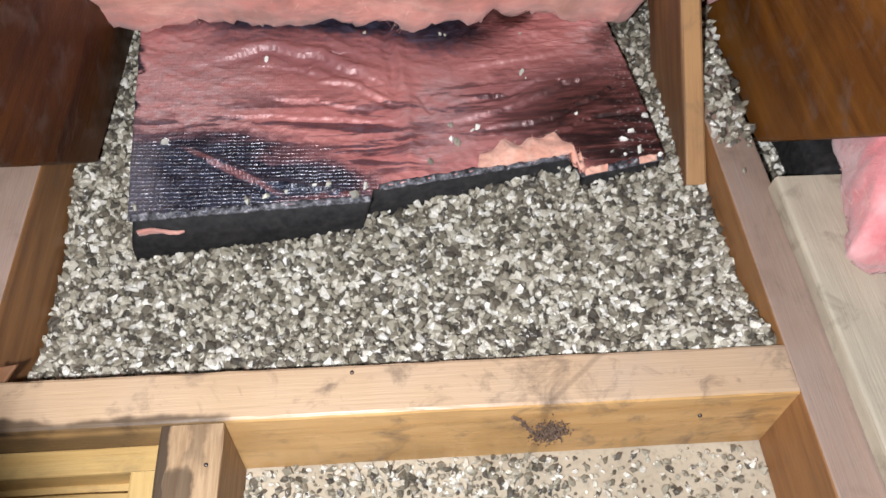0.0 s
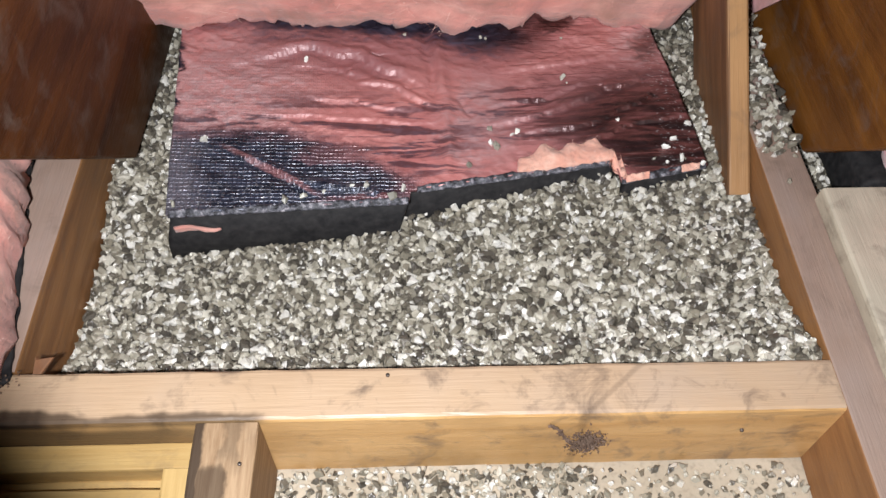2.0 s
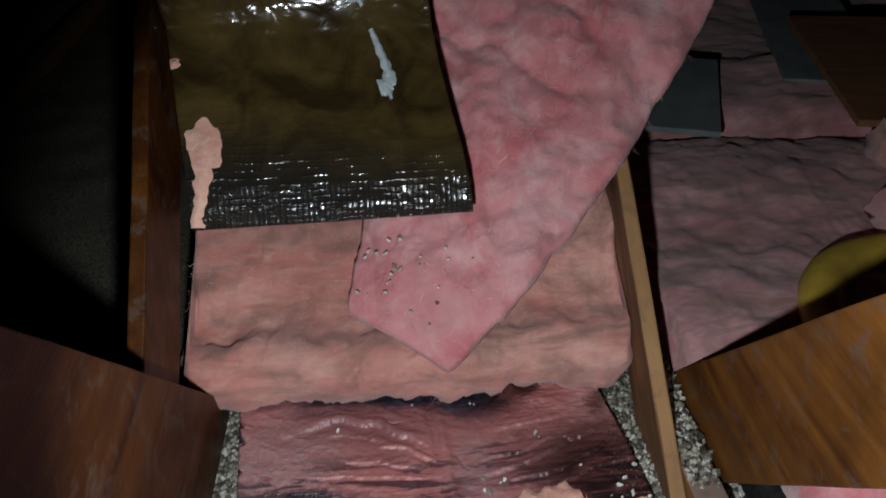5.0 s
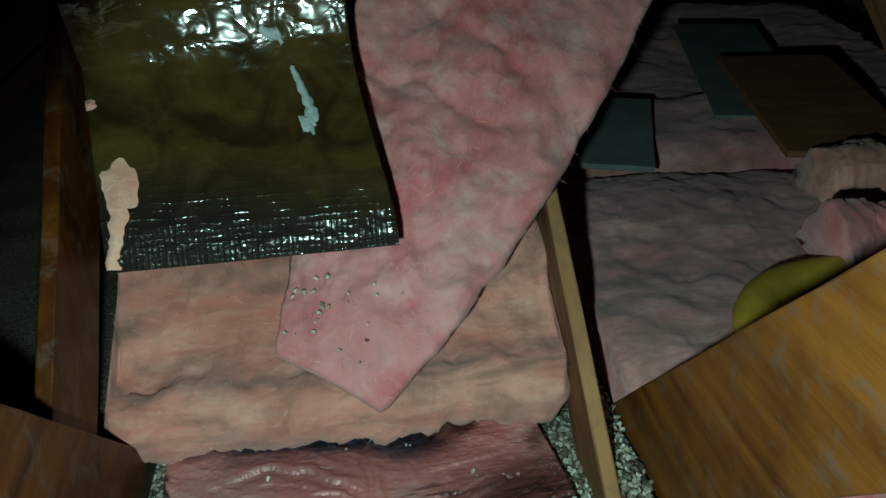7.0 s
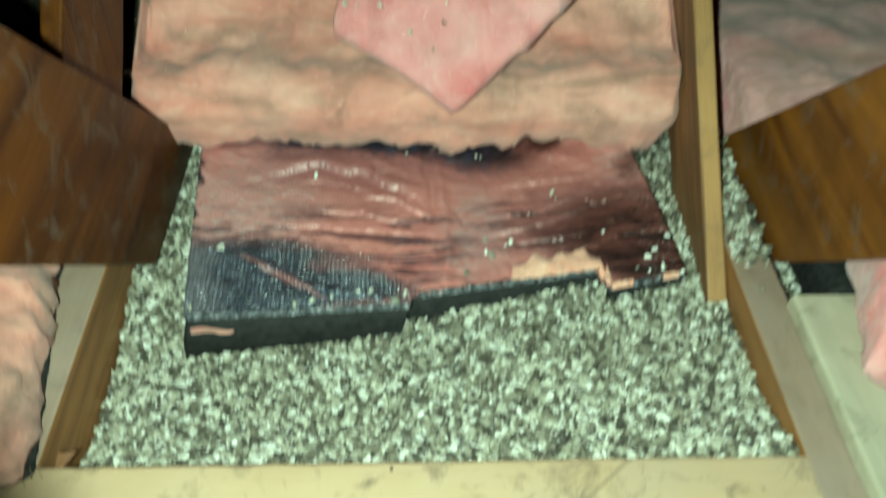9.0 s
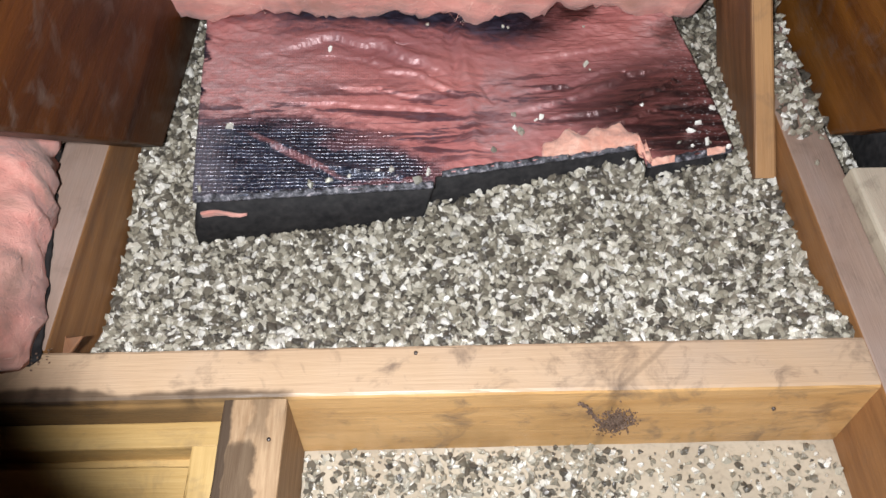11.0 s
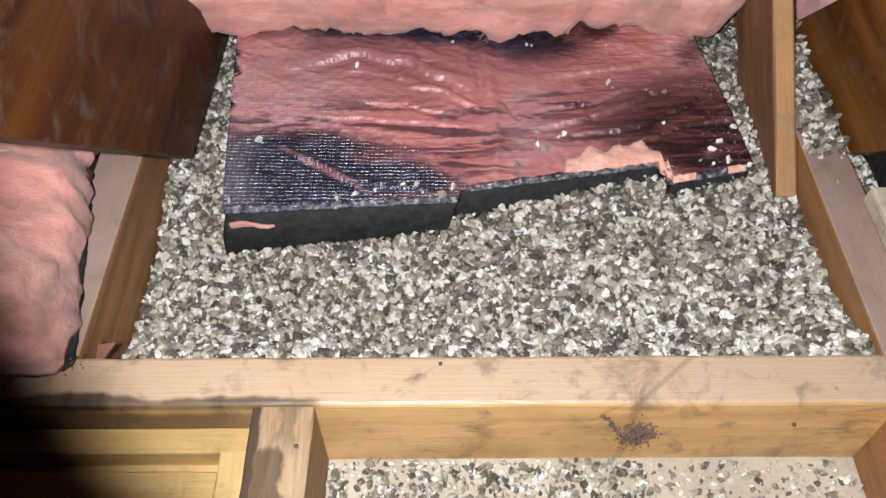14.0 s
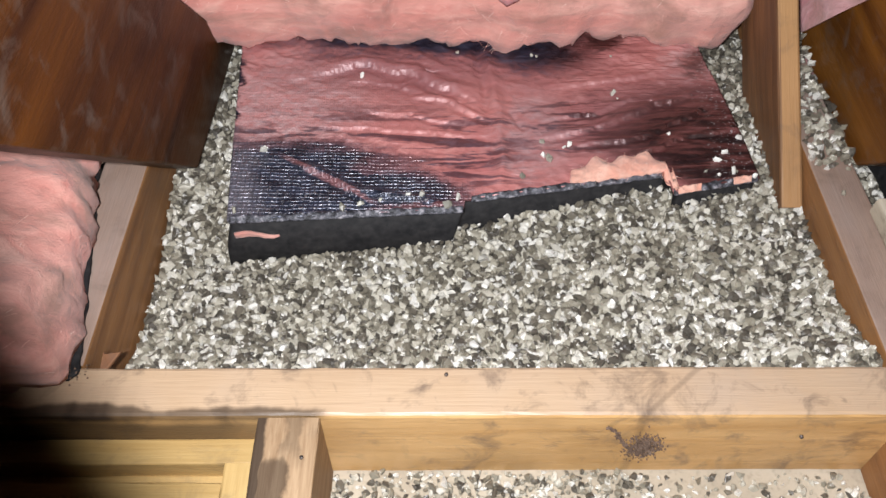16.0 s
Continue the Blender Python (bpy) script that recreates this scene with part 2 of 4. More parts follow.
def threads(nt, p, pitch, warp, power=8.0):
    """A woven net: raised threads both ways, pulled a little out of line."""
    k = math.pi / pitch
    gx = calc(nt, "POWER", calc(nt, "ABSOLUTE", calc(nt, "SINE", calc(nt, "MULTIPLY", calc(nt, "ADD", p[0], warp), k))), power)
    gy = calc(nt, "POWER", calc(nt, "ABSOLUTE", calc(nt, "SINE", calc(nt, "MULTIPLY", calc(nt, "ADD", p[1], warp), k))), power)
    return gx, gy


def ridged(nt, vec, scale, detail=3, distortion=0.4):
    """Sharp crests, as in creased film."""
    n = noise_of(nt, vec, scale, detail, 0.5, distortion)
    return calc(nt, "SUBTRACT", 1.0, calc(nt, "MULTIPLY", calc(nt, "ABSOLUTE", calc(nt, "SUBTRACT", n, 0.5)), 9.0), True)


def pink_black_film():
    """Pink film over a net, black along its edges; bluish corner, grey sheen and thread glints are painted in."""
    m, nt, b = nodes_of("facing_film", 0.3, 0.1, 0.6)
    b.inputs["IOR"].default_value = 1.75
    v = coords(nt)
    p = xyz(nt, v)
    n = noise_of(nt, coords(nt, (0.8, 2.0, 1)), 9, 5, 0.6, 0.8)
    fine = noise_of(nt, coords(nt, (1, 1.7, 1)), 75, 5, 0.65, 0.6)
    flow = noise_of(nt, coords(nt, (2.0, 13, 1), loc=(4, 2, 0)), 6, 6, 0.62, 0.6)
    mp = nt.nodes.new("ShaderNodeMapping")
    mp.inputs["Rotation"].default_value = (0, 0, radians(-28))
    mp.inputs["Scale"].default_value = (2.2, 15, 1)
    nt.links.new(v, mp.inputs["Vector"])
    slant = noise_of(nt, mp.outputs[0], 7, 6, 0.65, 0.5)
    wob = calc(nt, "ADD", calc(nt, "MULTIPLY", calc(nt, "SUBTRACT", n, 0.5), 0.07), calc(nt, "MULTIPLY", calc(nt, "SUBTRACT", fine, 0.5), 0.035))
    x, y = calc(nt, "ADD", p[0], wob), calc(nt, "ADD", p[1], wob)
    warp = calc(nt, "MULTIPLY", calc(nt, "SUBTRACT", noise_of(nt, v, 30, 3), 0.5), 0.006)
    gx, gy = threads(nt, p, 0.0040, warp)
    net = calc(nt, "MAXIMUM", gx, gy)

    # where the film is black
    lower = calc(nt, "ADD", y, calc(nt, "MULTIPLY", calc(nt, "MAXIMUM", calc(nt, "ADD", p[0], 0.15), 0.0), 0.42))
    corner = times(nt, span(nt, lower, 0.705, 0.668), span(nt, x, -0.005, -0.055))
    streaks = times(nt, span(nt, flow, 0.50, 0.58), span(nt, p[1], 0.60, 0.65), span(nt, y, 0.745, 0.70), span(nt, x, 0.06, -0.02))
    right = times(nt, blob(nt, x, y, 0.195, 0.685, 0.095, 0.065, 0.9), span(nt, slant, 0.80, 0.52))
    right = calc(nt, "MAXIMUM", right, times(nt, blob(nt, x, y, 0.10, 0.705, 0.10, 0.04, 0.8), span(nt, slant, 0.50, 0.40), 0.7))
    top = most(nt, blob(nt, x, y, -0.09, 0.822, 0.12, 0.026, 0.9), blob(nt, x, y, 0.035, 0.815, 0.06, 0.036, 0.9), blob(nt, x, y, 0.105, 0.828, 0.022, 0.014, 0.9),
               times(nt, blob(nt, x, y, 0.195, 0.79, 0.014, 0.018, 1.2), 0.8))
    rim = times(nt, span(nt, calc(nt, "ADD", x, calc(nt, "MULTIPLY", calc(nt, "SUBTRACT", p[1], 0.6), 0.06)), -0.236, -0.244), span(nt, y, 0.665, 0.69))
    halo = times(nt, most(nt, blob(nt, x, y, -0.05, 0.800, 0.17, 0.060, 1.2), blob(nt, x, y, 0.16, 0.70, 0.13, 0.075, 1.2), times(nt, corner, 0.8)), 0.75)
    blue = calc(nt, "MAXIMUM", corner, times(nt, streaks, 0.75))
    off = calc(nt, "ADD", calc(nt, "SUBTRACT", p[1], 0.664), calc(nt, "MULTIPLY", calc(nt, "ADD", p[0], 0.196), 0.60))
    off = calc(nt, "ABSOLUTE", calc(nt, "ADD", off, calc(nt, "MULTIPLY", wob, 0.25)))
    pinker = times(nt, span(nt, off, 0.0042, 0.0018), span(nt, p[0], -0.205, -0.185), span(nt, p[0], -0.105, -0.125))
    pinker = most(nt, pinker, times(nt, blob(nt, x, y, -0.070, 0.606, 0.040, 0.011, 0.7), 0.8), times(nt, blob(nt, x, y, -0.105, 0.655, 0.03, 0.006, 0.7), 0.5))
    blue = times(nt, blue, calc(nt, "SUBTRACT", 1.0, times(nt, pinker, 0.6)))
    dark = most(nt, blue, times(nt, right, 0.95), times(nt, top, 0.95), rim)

    col = mixed(nt, ramp(nt, n, [(0.3, 0.0), (0.7, 1.0)]), (0.68, 0.275, 0.25), (0.52, 0.18, 0.17))
    col = mixed(nt, ramp(nt, fine, [(0.5, 0.0), (0.75, 0.5)]), col, (0.80, 0.42, 0.38))
    # grey sheen on the film, painted as soft pale patches
    sheen_tone = times(nt, most(nt, blob(nt, x, y, -0.21, 0.73, 0.075, 0.085, 1.1), blob(nt, x, y, 0.03, 0.70, 0.03, 0.05, 1.0), blob(nt, x, y, 0.19, 0.79, 0.03, 0.03, 1.0)), ramp(nt, fine, [(0.35, 0.15), (0.65, 0.6)]))
    col = mixed(nt, sheen_tone, col, (0.58, 0.44, 0.45))
    col = mixed(nt, halo, col, (0.24, 0.095, 0.105))
    # the corner's dark tone carries a painted bluish sheen
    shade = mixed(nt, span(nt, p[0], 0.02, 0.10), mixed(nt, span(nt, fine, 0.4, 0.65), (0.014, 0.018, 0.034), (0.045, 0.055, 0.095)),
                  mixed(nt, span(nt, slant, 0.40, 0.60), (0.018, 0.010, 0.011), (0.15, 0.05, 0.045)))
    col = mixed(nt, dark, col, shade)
    # glints on the threads, put into the colour as broken pale dashes
    glint_breaks = span(nt, noise_of(nt, coords(nt, (1, 2.5, 1), loc=(2, 2, 2)), 38, 5, 0.7), 0.46, 0.66)
    area = calc(nt, "MAXIMUM", corner, times(nt, blob(nt, x, y, -0.18, 0.725, 0.09, 0.07, 1.0), 0.35))
    col = mixed(nt, times(nt, calc(nt, "MAXIMUM", times(nt, gx, 0.55), gy), area, glint_breaks, 0.5), col, (0.42, 0.44, 0.52))
    edge_x = times(nt, span(nt, x, -0.205, -0.24), span(nt, y, 0.70, 0.66))
    col = mixed(nt, times(nt, edge_x, 0.4), col, (0.38, 0.35, 0.40))
    chips = times(nt, span(nt, noise_of(nt, coords(nt, (1, 1.8, 1)), 300, 3), 0.62, 0.68), most(nt, span(nt, p[1], 0.640, 0.605), span(nt, p[0], 0.17, 0.21)))
    col = mixed(nt, times(nt, chips, 0.9), col, (0.66, 0.64, 0.66))
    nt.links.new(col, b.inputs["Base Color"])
    crest = calc(nt, "ADD", ridged(nt, coords(nt, (1.0, 1.4, 1)), 24), calc(nt, "MULTIPLY", ridged(nt, mp.outputs[0], 6), times(nt, span(nt, p[0], 0.02, 0.08), 0.9)))
    h = calc(nt, "ADD", calc(nt, "ADD", times(nt, net, area, 0.55), times(nt, crest, 0.38)), calc(nt, "MULTIPLY", fine, 0.7))
    relief(nt, b, h, 0.85, 0.0016)
    nt.links.new(calc(nt, "ADD", ramp(nt, fine, [(0.3, 0.24), (0.7, 0.42)]), calc(nt, "MULTIPLY", calc(nt, "SUBTRACT", 1.0, dark), 0.16)), b.inputs["Roughness"])
    nt.links.new(calc(nt, "ADD", calc(nt, "MULTIPLY", dark, 0.3), 0.08), b.inputs["Metallic"])
    return m


def brown_film():
    """Glossy brown film, thin enough to show its net as fine raised threads along the lower hem."""
    m, nt, b = nodes_of("brown_facing_film", 0.14, 0.0, 0.6)
    b.inputs["IOR"].default_value = 1.7
    v = coords(nt)
    p = xyz(nt, v)
    n = noise_of(nt, v, 11, 5, 0.6, 0.8)
    warp = calc(nt, "MULTIPLY", calc(nt, "SUBTRACT", noise_of(nt, v, 24, 3), 0.5), 0.005)
    gx, gy = threads(nt, (p[0], p[2]), 0.0062, warp, 10.0)
    hem = span(nt, calc(nt, "ADD", p[2], calc(nt, "MULTIPLY", p[0], 0.10)), 0.425, 0.350)
    col = mixed(nt, ramp(nt, n, [(0.35, 0.0), (0.65, 1.0)]), (0.098, 0.066, 0.020), (0.030, 0.019, 0.007))
    col = mixed(nt, times(nt, hem, 0.85), col, (0.014, 0.014, 0.016))
    nt.links.new(col, b.inputs["Base Color"])
    crest = ridged(nt, coords(nt, (1, 1.4, 1.4)), 18)
    broken = span(nt, noise_of(nt, v, 60, 3), 0.40, 0.60)
    h = calc(nt, "ADD", times(nt, calc(nt, "ADD", times(nt, gy, broken, 1.2), times(nt, gx, 0.6)), hem), times(nt, crest, 0.5))
    relief(nt, b, h, 0.8, 0.0012)
    nt.links.new(ramp(nt, n, [(0.3, 0.10), (0.7, 0.2)]), b.inputs["Roughness"])
    return m


M_FILM = pink_black_film()
M_FILM2 = brown_film()
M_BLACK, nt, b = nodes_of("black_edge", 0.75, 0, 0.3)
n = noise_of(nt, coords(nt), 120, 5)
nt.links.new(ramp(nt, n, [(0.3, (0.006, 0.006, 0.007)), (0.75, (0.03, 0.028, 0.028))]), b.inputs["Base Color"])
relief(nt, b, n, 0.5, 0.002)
M_FRAY, nt, b = nodes_of("frayed_film", 0.5, 0, 0.5)
n = noise_of(nt, coords(nt), 180, 5, 0.7)
nt.links.new(ramp(nt, n, [(0.42, (0.02, 0.02, 0.024)), (0.55, (0.10, 0.10, 0.12)), (0.72, (0.50, 0.47, 0.50))]), b.inputs["Base Color"])
relief(nt, b, n, 0.6, 0.002)
M_YELLOW, nt, b = nodes_of("yellow_plastic", 0.55, 0, 0.4)
n = noise_of(nt, coords(nt), 25, 5)
nt.links.new(ramp(nt, n, [(0.3, (0.42, 0.26, 0.03)), (0.7, (0.62, 0.42, 0.06))]), b.inputs["Base Color"])
relief(nt, b, n, 0.3, 0.002)
M_GREY, nt, b = nodes_of("grey_slate", 0.8, 0, 0.3)
n = noise_of(nt, coords(nt), 12, 6)
nt.links.new(ramp(nt, n, [(0.3, (0.12, 0.14, 0.14)), (0.7, (0.2, 0.22, 0.22))]), b.inputs["Base Color"])
M_PALE, nt, b = nodes_of("pale_blue_residue", 0.6, 0, 0.4)
n = noise_of(nt, coords(nt), 90, 4)
nt.links.new(ramp(nt, n, [(0.3, (0.36, 0.42, 0.43)), (0.7, (0.55, 0.6, 0.6))]), b.inputs["Base Color"])
M_DIRT, nt, b = nodes_of("dirt", 0.95, 0, 0.1)
n = noise_of(nt, coords(nt), 150, 4)
nt.links.new(ramp(nt, n, [(0.3, (0.08, 0.05, 0.036)), (0.7, (0.20, 0.14, 0.105))]), b.inputs["Base Color"])
M_NAIL, nt, b = nodes_of("nail_steel", 0.45, 0.8, 0.5)
b.inputs["Base Color"].default_value = (0.12, 0.10, 0.09, 1)


# ---- mesh helpers ----
def mesh_object(name, verts, faces, material, parent=None, smooth=True, label=""):
    me = bpy.data.meshes.new(name)
    me.from_pydata([tuple(v) for v in verts], [], faces)
    me.materials.append(material)
    if smooth:
        me.polygons.foreach_set("use_smooth", [True] * len(me.polygons))
    me.update()
    ob = new(name, me)
    if parent is not None:
        ob.parent = parent
    if label:
        ob["label"] = label
    return ob


def holder(name, at=(0, 0, 0)):
    e = new(name)
    e.empty_display_size = 0.02
    e.location = at
    return e


def board_mesh(L, w, t, r=0.002, seg=24, wobble=0.0006, seed=0, cut=(0.0, 0.0)):
    """A sawn board, length along x from 0, width along y, thickness along z, rounded arrises. cut: skew of its two ends."""
    rnd = random.Random(seed)
    ring = []
    for sx, sy in ((1, 1), (-1, 1), (-1, -1), (1, -1)):
        for k in range(3):
            a = {(1, 1): 0, (-1, 1): 90, (-1, -1): 180, (1, -1): 270}[(sx, sy)] + k * 45
            ring.append((sx * (w / 2 - r) + r * math.cos(radians(a)), sy * (t / 2 - r) + r * math.sin(radians(a))))
    n = len(ring)
    verts, faces = [], []
    for i in range(seg + 1):
        f = i / seg
        for j, (y, z) in enumerate(ring):
            d = wobble * (noise.noise(Vector((f * L * 9, j // 3 * 3.1, seed))) + 0.4 * rnd.uniform(-1, 1))
            x = f * L + cut[0] * (y / w) * (1 - f) + cut[1] * (y / w) * f
            verts.append((x, y + d * (1 if y > 0 else -1), z + d * (1 if z > 0 else -1)))
    for i in range(seg):
        for j in range(n):
            faces.append((i * n + j, i * n + (j + 1) % n, (i + 1) * n + (j + 1) % n, (i + 1) * n + j))
    faces.append(tuple(range(n))[::-1])
    faces.append(tuple(seg * n + j for j in range(n)))
    return verts, faces


def board(name, L, w, t, m, material, parent=None, label="", r=0.002, seg=24, seed=0, cut=(0.0, 0.0)):
    verts, faces = board_mesh(L, w, t, r, seg, 0.0006, seed, cut)
    ob = mesh_object(name, verts, faces, material, parent, False, label)
    ob.matrix_world = m
    return ob


def loft(name, profile, x0, x1, nx, material, amp=0.006, freq=9.0, seed=0, axis="x", parent=None, edge=0.0, shear=0.0):
    """A soft body: a closed outline (two coordinates) carried along an axis, roughened all over."""
    pts = []
    n = len(profile)
    for i in range(n):
        a, b_, c, d = (Vector(profile[(i + k - 1) % n]) for k in range(4))
        steps = max(2, int((c - b_).length / 0.008))
        L = (c - b_).length
        tb, tc = (c - a).normalized() * L, (d - b_).normalized() * L
        for s in range(steps):
            t = s / steps
            pts.append(b_ * (2 * t ** 3 - 3 * t * t + 1) + tb * (t ** 3 - 2 * t * t + t) + c * (3 * t * t - 2 * t ** 3) + tc * (t ** 3 - t * t))
    mid = sum(pts, Vector((0, 0))) / len(pts)
    verts, faces = [], []
    m = len(pts)
    for i in range(nx + 1):
        u = i / nx
        inset = 1 - 0.04 * (abs(2 * u - 1) ** 40)
        for p in pts:
            q = mid + (p - mid) * inset
            x = x0 + (x1 - x0) * u
            base = Vector((x, q.x, q.y)) if axis == "x" else Vector((q.x - shear * (x - 0.52), x, q.y))
            nv = noise.noise_vector(base * freq + Vector((seed * 7.3, 0, 0))) * amp
            nv += noise.noise_vector(base * freq * 4 + Vector((0, seed * 3.1, 0))) * amp * 0.5
            nv += noise.noise_vector(base * freq * 13) * amp * 0.24
            if edge:
                low = max(0.0, 1 - abs(p.y - pts[0].y) / 0.03) if p.x < pts[0].x + 0.02 else 0.15
                rag = noise.noise(Vector((base.x * 22, 0, seed))) + 0.6 * noise.noise(Vector((base.x * 60, 0, seed))) + 0.4 * noise.noise(Vector((base.x * 170, 0, seed)))
                nv += Vector((0, -0.3, 1)) * edge * rag * low
            verts.append(base + nv)
    for i in range(nx):
        for j in range(m):
            faces.append((i * m + j, (i + 1) * m + j, (i + 1) * m + (j + 1) % m, i * m + (j + 1) % m))
    for i in (0, nx):
        c = len(verts)
        verts.append(sum((verts[i * m + j] for j in range(m)), Vector()) / m)
        for j in range(m):
            f = (i * m + j, i * m + (j + 1) % m, c)
            faces.append(f if i == 0 else f[::-1])
    return mesh_object(name, verts, faces, material, parent)


def slab(name, top, thick, nu, nv, material, parent=None, shape=None, rim=0.25):
    """A sheet with depth: top(u, v) gives its upper face, shape(p, u, v) roughens it. The rim is rounded."""
    P = [[Vector(top(i / nu, j / nv)) for j in range(nv + 1)] for i in range(nu + 1)]
    N = [[None] * (nv + 1) for _ in range(nu + 1)]
    for i in range(nu + 1):
        for j in range(nv + 1):
            du = P[min(i + 1, nu)][j] - P[max(i - 1, 0)][j]
            dv = P[i][min(j + 1, nv)] - P[i][max(j - 1, 0)]
            N[i][j] = du.cross(dv).normalized()
    H = [[shape(P[i][j], i / nu, j / nv) if shape else 0.0 for j in range(nv + 1)] for i in range(nu + 1)]
    verts, faces = [], []
    w = nv + 1
    for side in (0, 1):
        for i in range(nu + 1):
            for j in range(nv + 1):
                p = P[i][j].copy()
                p += N[i][j] * (H[i][j] if side == 0 else H[i][j] * 0.4 - thick)
                verts.append(p)
    o = (nu + 1) * w
    for i in range(nu):
        for j in range(nv):
            a, b_, c, d = i * w + j, (i + 1) * w + j, (i + 1) * w + j + 1, i * w + j + 1
            faces.append((a, b_, c, d))
            faces.append((o + d, o + c, o + b_, o + a))
    loop = [(i, 0) for i in range(nu)] + [(nu, j) for j in range(nv)] + [(i, nv) for i in range(nu, 0, -1)] + [(0, j) for j in range(nv, 0, -1)]
    ids = [i * w + j for i, j in loop]
    mids = []
    for i, j in loop:
        k = len(verts)
        a, b_ = verts[i * w + j], verts[o + i * w + j]
        ctr = P[min(max(i, 1), nu - 1)][min(max(j, 1), nv - 1)]
        out = (P[i][j] - ctr).normalized()
        verts.append((a + b_) / 2 + out * thick * rim)
        mids.append(k)
    for k in range(len(ids)):
        a, b_, ma, mb = ids[k], ids[(k + 1) % len(ids)], mids[k], mids[(k + 1) % len(ids)]
        faces.append((b_, a, ma, mb))
        faces.append((mb, ma, a + o, b_ + o))
    return mesh_object(name, verts, faces, material, parent)


def pick(points, t):
    """A point along a polyline of equal steps, t from 0 to 1."""
    f = min(max(t, 0), 1) * (len(points) - 1)
    i = min(int(f), len(points) - 2)
    return Vector(points[i]).lerp(Vector(points[i + 1]), f - i)


# ---- structure: ceiling board below, roof and gables around ----
def plain_box(name, lo, hi, material, label, category):
    (x0, y0, z0), (x1, y1, z1) = lo, hi
    verts = [(x, y, z) for z in (z0, z1) for y in (y0, y1) for x in (x0, x1)]
    faces = [(0, 2, 3, 1), (4, 5, 7, 6), (0, 1, 5, 4), (2, 6, 7, 3), (0, 4, 6, 2), (1, 3, 7, 5)]
    return tagged(mesh_object(name, verts, faces, material, None, False), label, category, kind="structure")


plain_box("floor", (-2.4, -1.6, -0.013), (2.6, 3.6, 0.0), M_PLASTER, "dusty back of the plaster ceiling board between joists", "floor")
plain_box("wall_north", (-2.4, 3.6, -0.013), (2.6, 3.65, 2.2), M_DECK, "dark boarded gable wall at the attic's far end", "wall")
plain_box("wall_south", (-2.4, -1.65, -0.013), (2.6, -1.6, 2.2), M_DECK, "dark boarded gable wall behind the hatch", "wall")
plain_box("wall_west", (-2.45, -1.6, -0.013), (-2.4, 3.6, 2.2), M_DECK, "dark boarded side wall of the attic", "wall")
plain_box("wall_east", (2.6, -1.6, -0.013), (2.65, 3.6, 2.2), M_DECK, "dark boarded side wall of the attic", "wall")
plain_box("ceiling", (-2.45, -1.65, 2.2), (2.65, 3.65, 2.23), M_DECK, "dark underside of the roof boarding", "ceiling")

# ---- timbers ----
JOIST_TOP, HEADER_FRONT, HEADER_BACK = 0.089, 0.402, 0.441


def joist(x, y0, y1, seed):
    ob = board("ceiling_joist", y1 - y0, 0.038, 0.089, Matrix.Translation((x, y0, 0.0445)) @ pose(0, 0, 0, 0, 0, 90), M_JOIST, seed=seed, seg=60)
    return tagged(ob, "reddish pine ceiling joist with a dusty grey top edge", "joist", "ceiling joists")


joist(0.281, -1.5, 3.5, 1)
joist(-0.329, HEADER_BACK + 0.001, 3.5, 2)
joist(0.891, -1.5, 3.5, 3)
joist(-0.939, HEADER_BACK + 0.001, 3.5, 4)
joist(1.501, -1.5, 3.5, 5)
header = board("header", 1.22, 0.039, 0.089, pose(-0.958 , (HEADER_FRONT + HEADER_BACK) / 2, 0.0445), M_PINE, seed=11, seg=70, r=0.003)
tagged(header, "pale pine header with a dirty water-stained front edge", "timber")
stub = board("trimmer", 0.9, 0.042, 0.089, Matrix.Translation((-0.160, HEADER_FRONT - 0.001 - 0.9, 0.0445)) @ pose(0, 0, 0, 0, 0, 90), M_STUB, seed=12, seg=50, r=0.002)
tagged(stub, "short dusty pine trimmer butted against the header", "timber")


def ledger(y, z, x0, x1, w, t, seed, label):
    ob = board("ledger_strip", x1 - x0, w, t, pose(x0, y, z), M_PINE2, seed=seed, seg=30, r=0.0015)
    return tagged(ob, label, "strip", "strips beside the trimmer")


ledger(0.3925, 0.030, -0.95, -0.183, 0.019, 0.052, 21, "clean pale pine strip against the stained header")
ledger(0.3765, 0.019, -0.95, -0.207, 0.013, 0.036, 22, "darker lower pine strip between two pale ones")
ledger(0.350, 0.030, -0.95, -0.207, 0.040, 0.050, 23, "clean pale pine strip set lower than the trimmer")
packer = board("packer", 0.17, 0.022, 0.056, Matrix.Translation((-0.195, 0.212, 0.031)) @ pose(0, 0, 0, 0, 0, 90), M_PINE2, seed=24)
tagged(packer, "small pale pine packer with a stain beside the trimmer", "packer")


def slanted(name, x, y, z, angle, L, w, t, material, label, seed, away=True, cut=0.0):
    """A truss member in the plane x, whose lower centre is (y, z), rising at angle away from or towards the hatch."""
    a = radians(angle)
    d = Vector((0, math.cos(a) if away else -math.cos(a), math.sin(a)))
    side = Vector((1, 0, 0))
    up = side.cross(d)
    m = Matrix((d, up, side)).transposed().to_4x4()
    m.translation = (x, y, z)
    return tagged(board(name, L, w, t, m, material, seed=seed, seg=40, r=0.0025, cut=(cut, 0)), label, "timber", "truss members")


